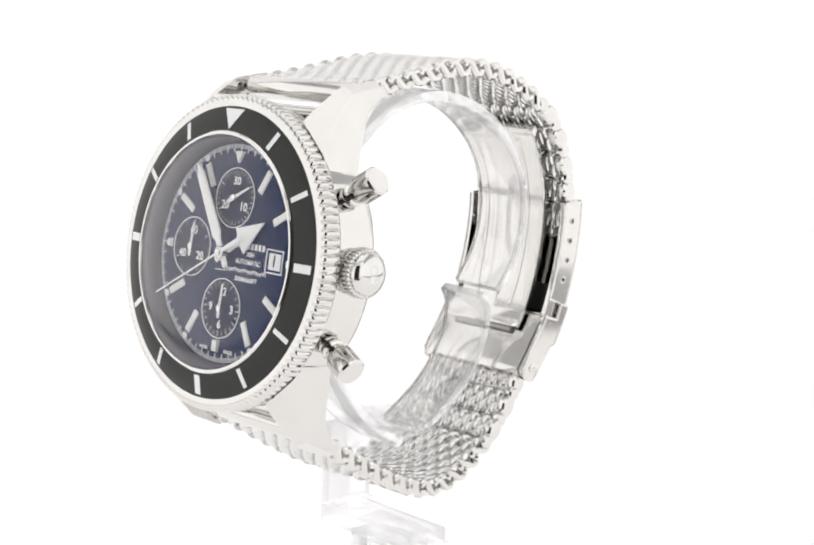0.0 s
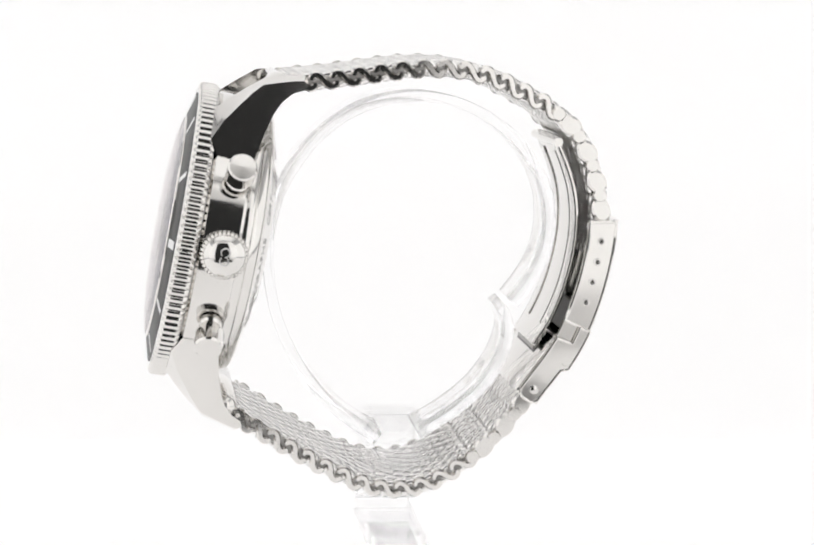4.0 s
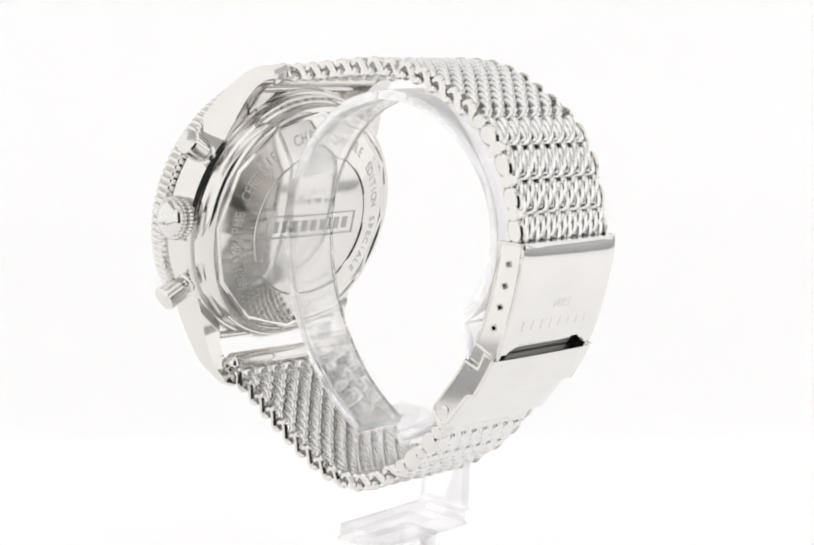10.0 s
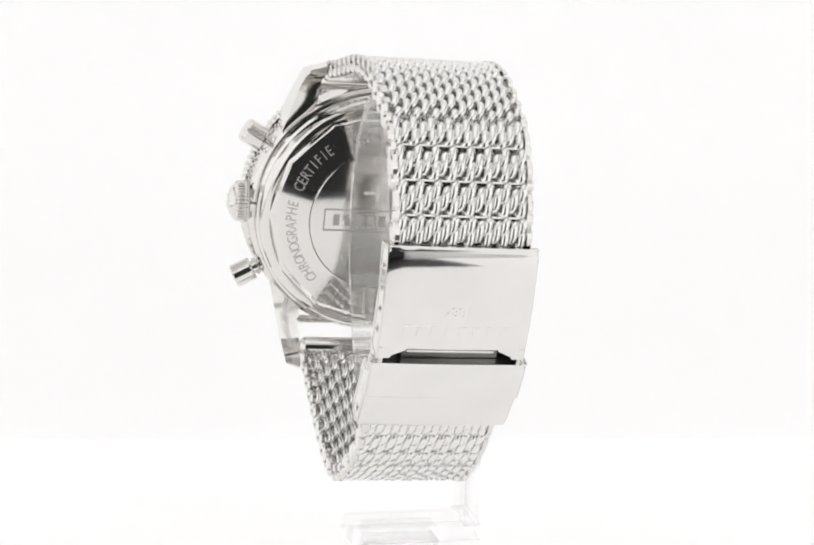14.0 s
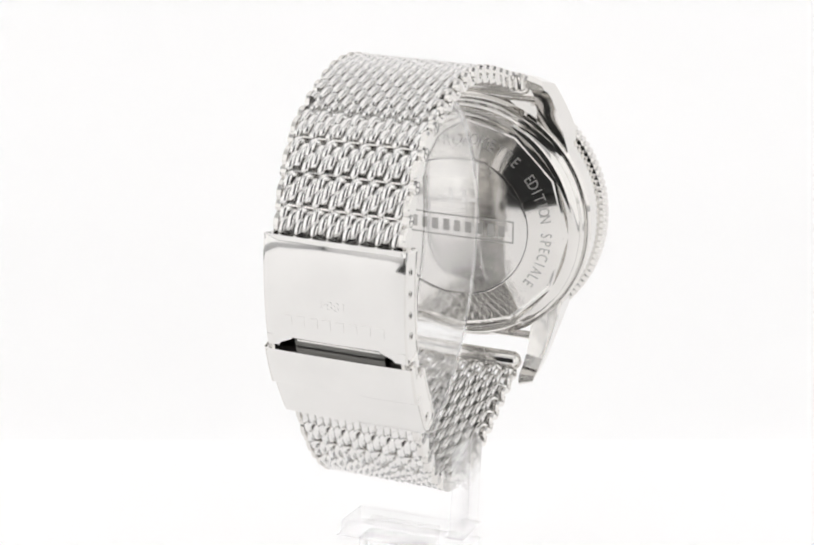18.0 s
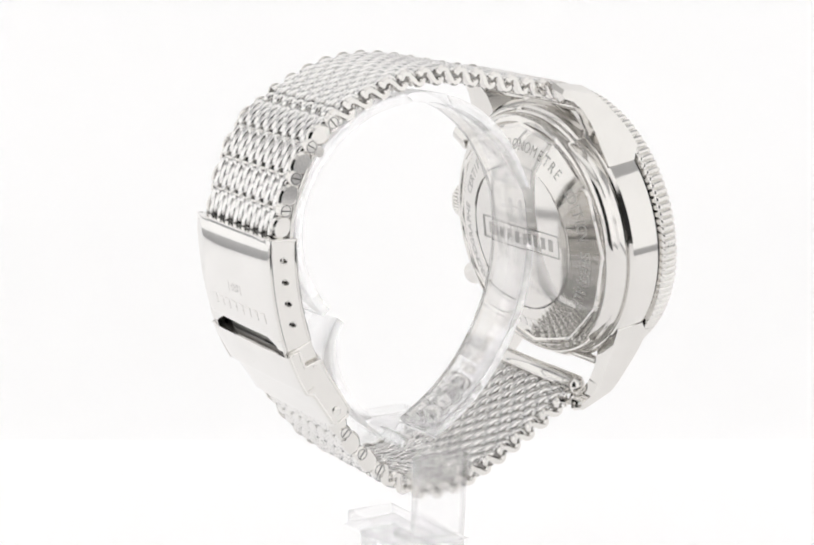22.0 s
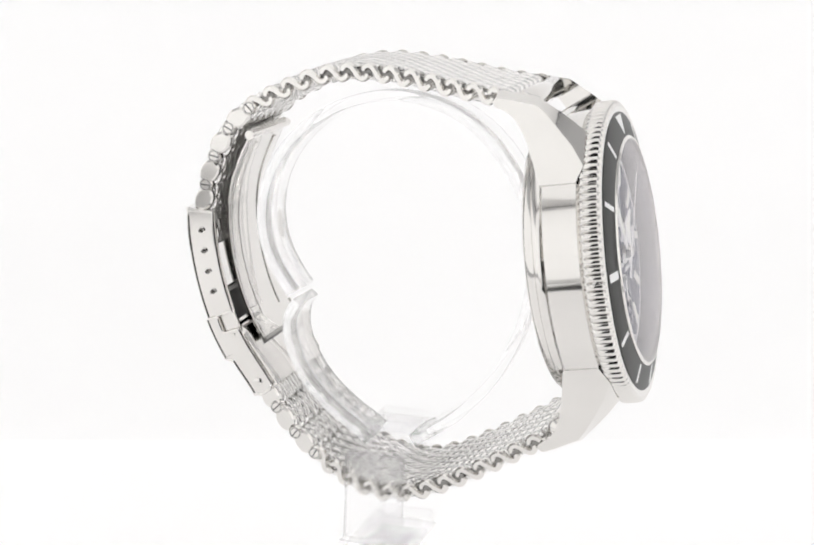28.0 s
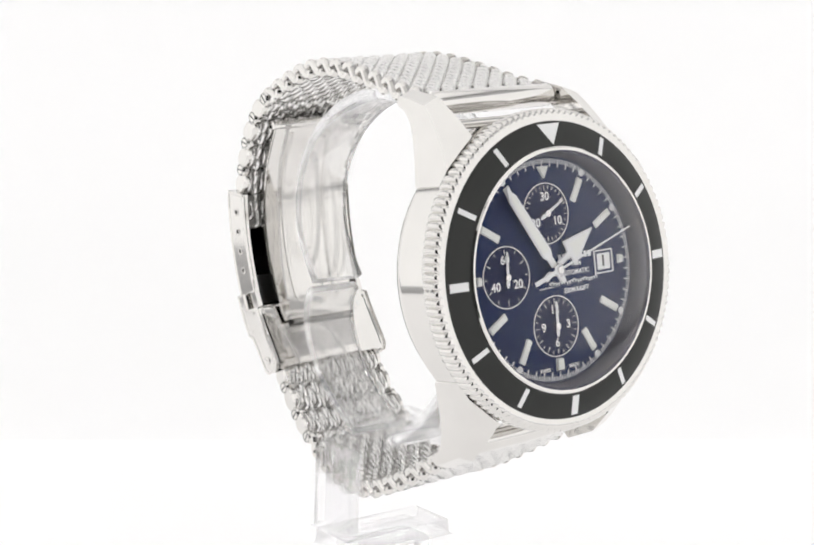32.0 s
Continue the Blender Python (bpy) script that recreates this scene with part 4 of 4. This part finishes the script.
def holder():
    ring = Path([(-4.0, -33.4), (-10.5, -29.4), (-16.6, -22.4), (-20.8, -13.8), (-22.4, -4.4), (-21.3, 5.6), (-15.8, 14.6), (-8.6, 20.2), (0.9, 22.3), (10.2, 20.2),
                 (17.8, 14.9), (22.4, 7.6), (23.2, 0.0), (21.4, -6.2), (17.4, -11.2)], smooth=3.0)
    part("ring", strip(ring, 0, ring.s[-1], -0.85, 0.85, -4.8, 4.8, 64), CLEAR, stand, "clear open ring", bevel=0.3)
    short = Path([(3.0, -33.4), (9.4, -29.3), (13.6, -25.4), (16.6, -20.4), (17.6, -16.4), (17.3, -13.2), (15.8, -12.0)], smooth=2.0)
    part("ring_end", strip(short, 0, short.s[-1], -0.8, 0.8, -6.6, 2.9, 24), CLEAR, stand, "short clear end of the ring", bevel=0.3)
    turn = Matrix(((0, 0, 1, 0), (1, 0, 0, 0), (0, 1, 0, 0), (0, 0, 0, 1)))
    saddle = [(-5.2, -32.2), (4.2, -32.2), (4.2, -36.0), (3.0, -37.6), (0.6, -38.5), (-1.6, -38.5), (-4.0, -37.6), (-5.2, -36.0)]
    part("saddle", prism(saddle, -11.0, 6.0), SADDLE, stand, "clear block under the ring", turn, bevel=0.5)
    part("saddle_cap", prism([(-4.8, -30.6), (3.8, -30.6), (4.2, -32.1), (-5.2, -32.1)], -5.5, 5.5), SADDLE, stand, "", turn, bevel=0.4)
    part("side_arm", block(-13.2, -11.1, -4.8, 4.8, -48.5, -34.0), THICK, stand, "clear upright beside the bracelet", bevel=0.5)
    part("foot_bar", block(-13.2, 8.0, -4.8, 4.2, -51.2, -48.6), THICK, stand, "clear bar under the bracelet", bevel=0.5)
    part("post", block(-7.0, 5.0, -3.4, 3.4, -75.0, -51.3), CLEAR, stand, "clear post", bevel=0.5)
    part("base", block(-13.0, 19.0, -15.0, 15.0, -77.2, -75.1), CLEAR, stand, "clear base plate on the floor", bevel=0.6)


holder()
for piece in stand.children:
    piece.visible_shadow = False


def motions():
    """The turntable's turn, about 8.6 degrees a second, and the running seconds hand."""
    turn = [(0, -45.89), (1, -54.80), (2, -63.72), (3, -72.56), (4, -81.28), (5, -89.97), (6, -98.65), (7, -107.31), (8, -115.95), (9, -124.58), (10, -133.22), (11, -141.86), (12, -150.44), (13, -158.91), (14, -167.28), (15, -175.64), (16, -183.99), (17, -192.33), (18, -200.70), (19, -209.14), (20, -217.69), (21, -226.37), (22, -235.12), (23, -243.81), (24, -252.36), (25, -260.77), (26, -269.21), (27, -277.66), (28, -286.11), (29, -294.64), (30, -303.27), (31, -311.96), (32, -320.70)]
    up = LEAN @ Matrix.Translation((0, 0, LIFT))
    seat = Matrix.Translation((-0.7 * MM, 0, 0)) @ Matrix.Rotation(radians(-1.9), 4, "Y")
    walk(watch, [(t, up @ Matrix.Rotation(radians(a), 4, "Z") @ seat) for t, a in turn])
    walk(stand, [(t, up @ Matrix.Rotation(radians(a), 4, "Z")) for t, a in turn])
    axle = HEAD @ Matrix.Translation((0, 0, -0.62))
    axle.translation = axle.translation * MM
    walk(SECONDS, [(t, axle @ Matrix.Rotation(-radians(-119.6 + 6.0 * t), 4, "Z")) for t in range(0, 33, 4)])


motions()
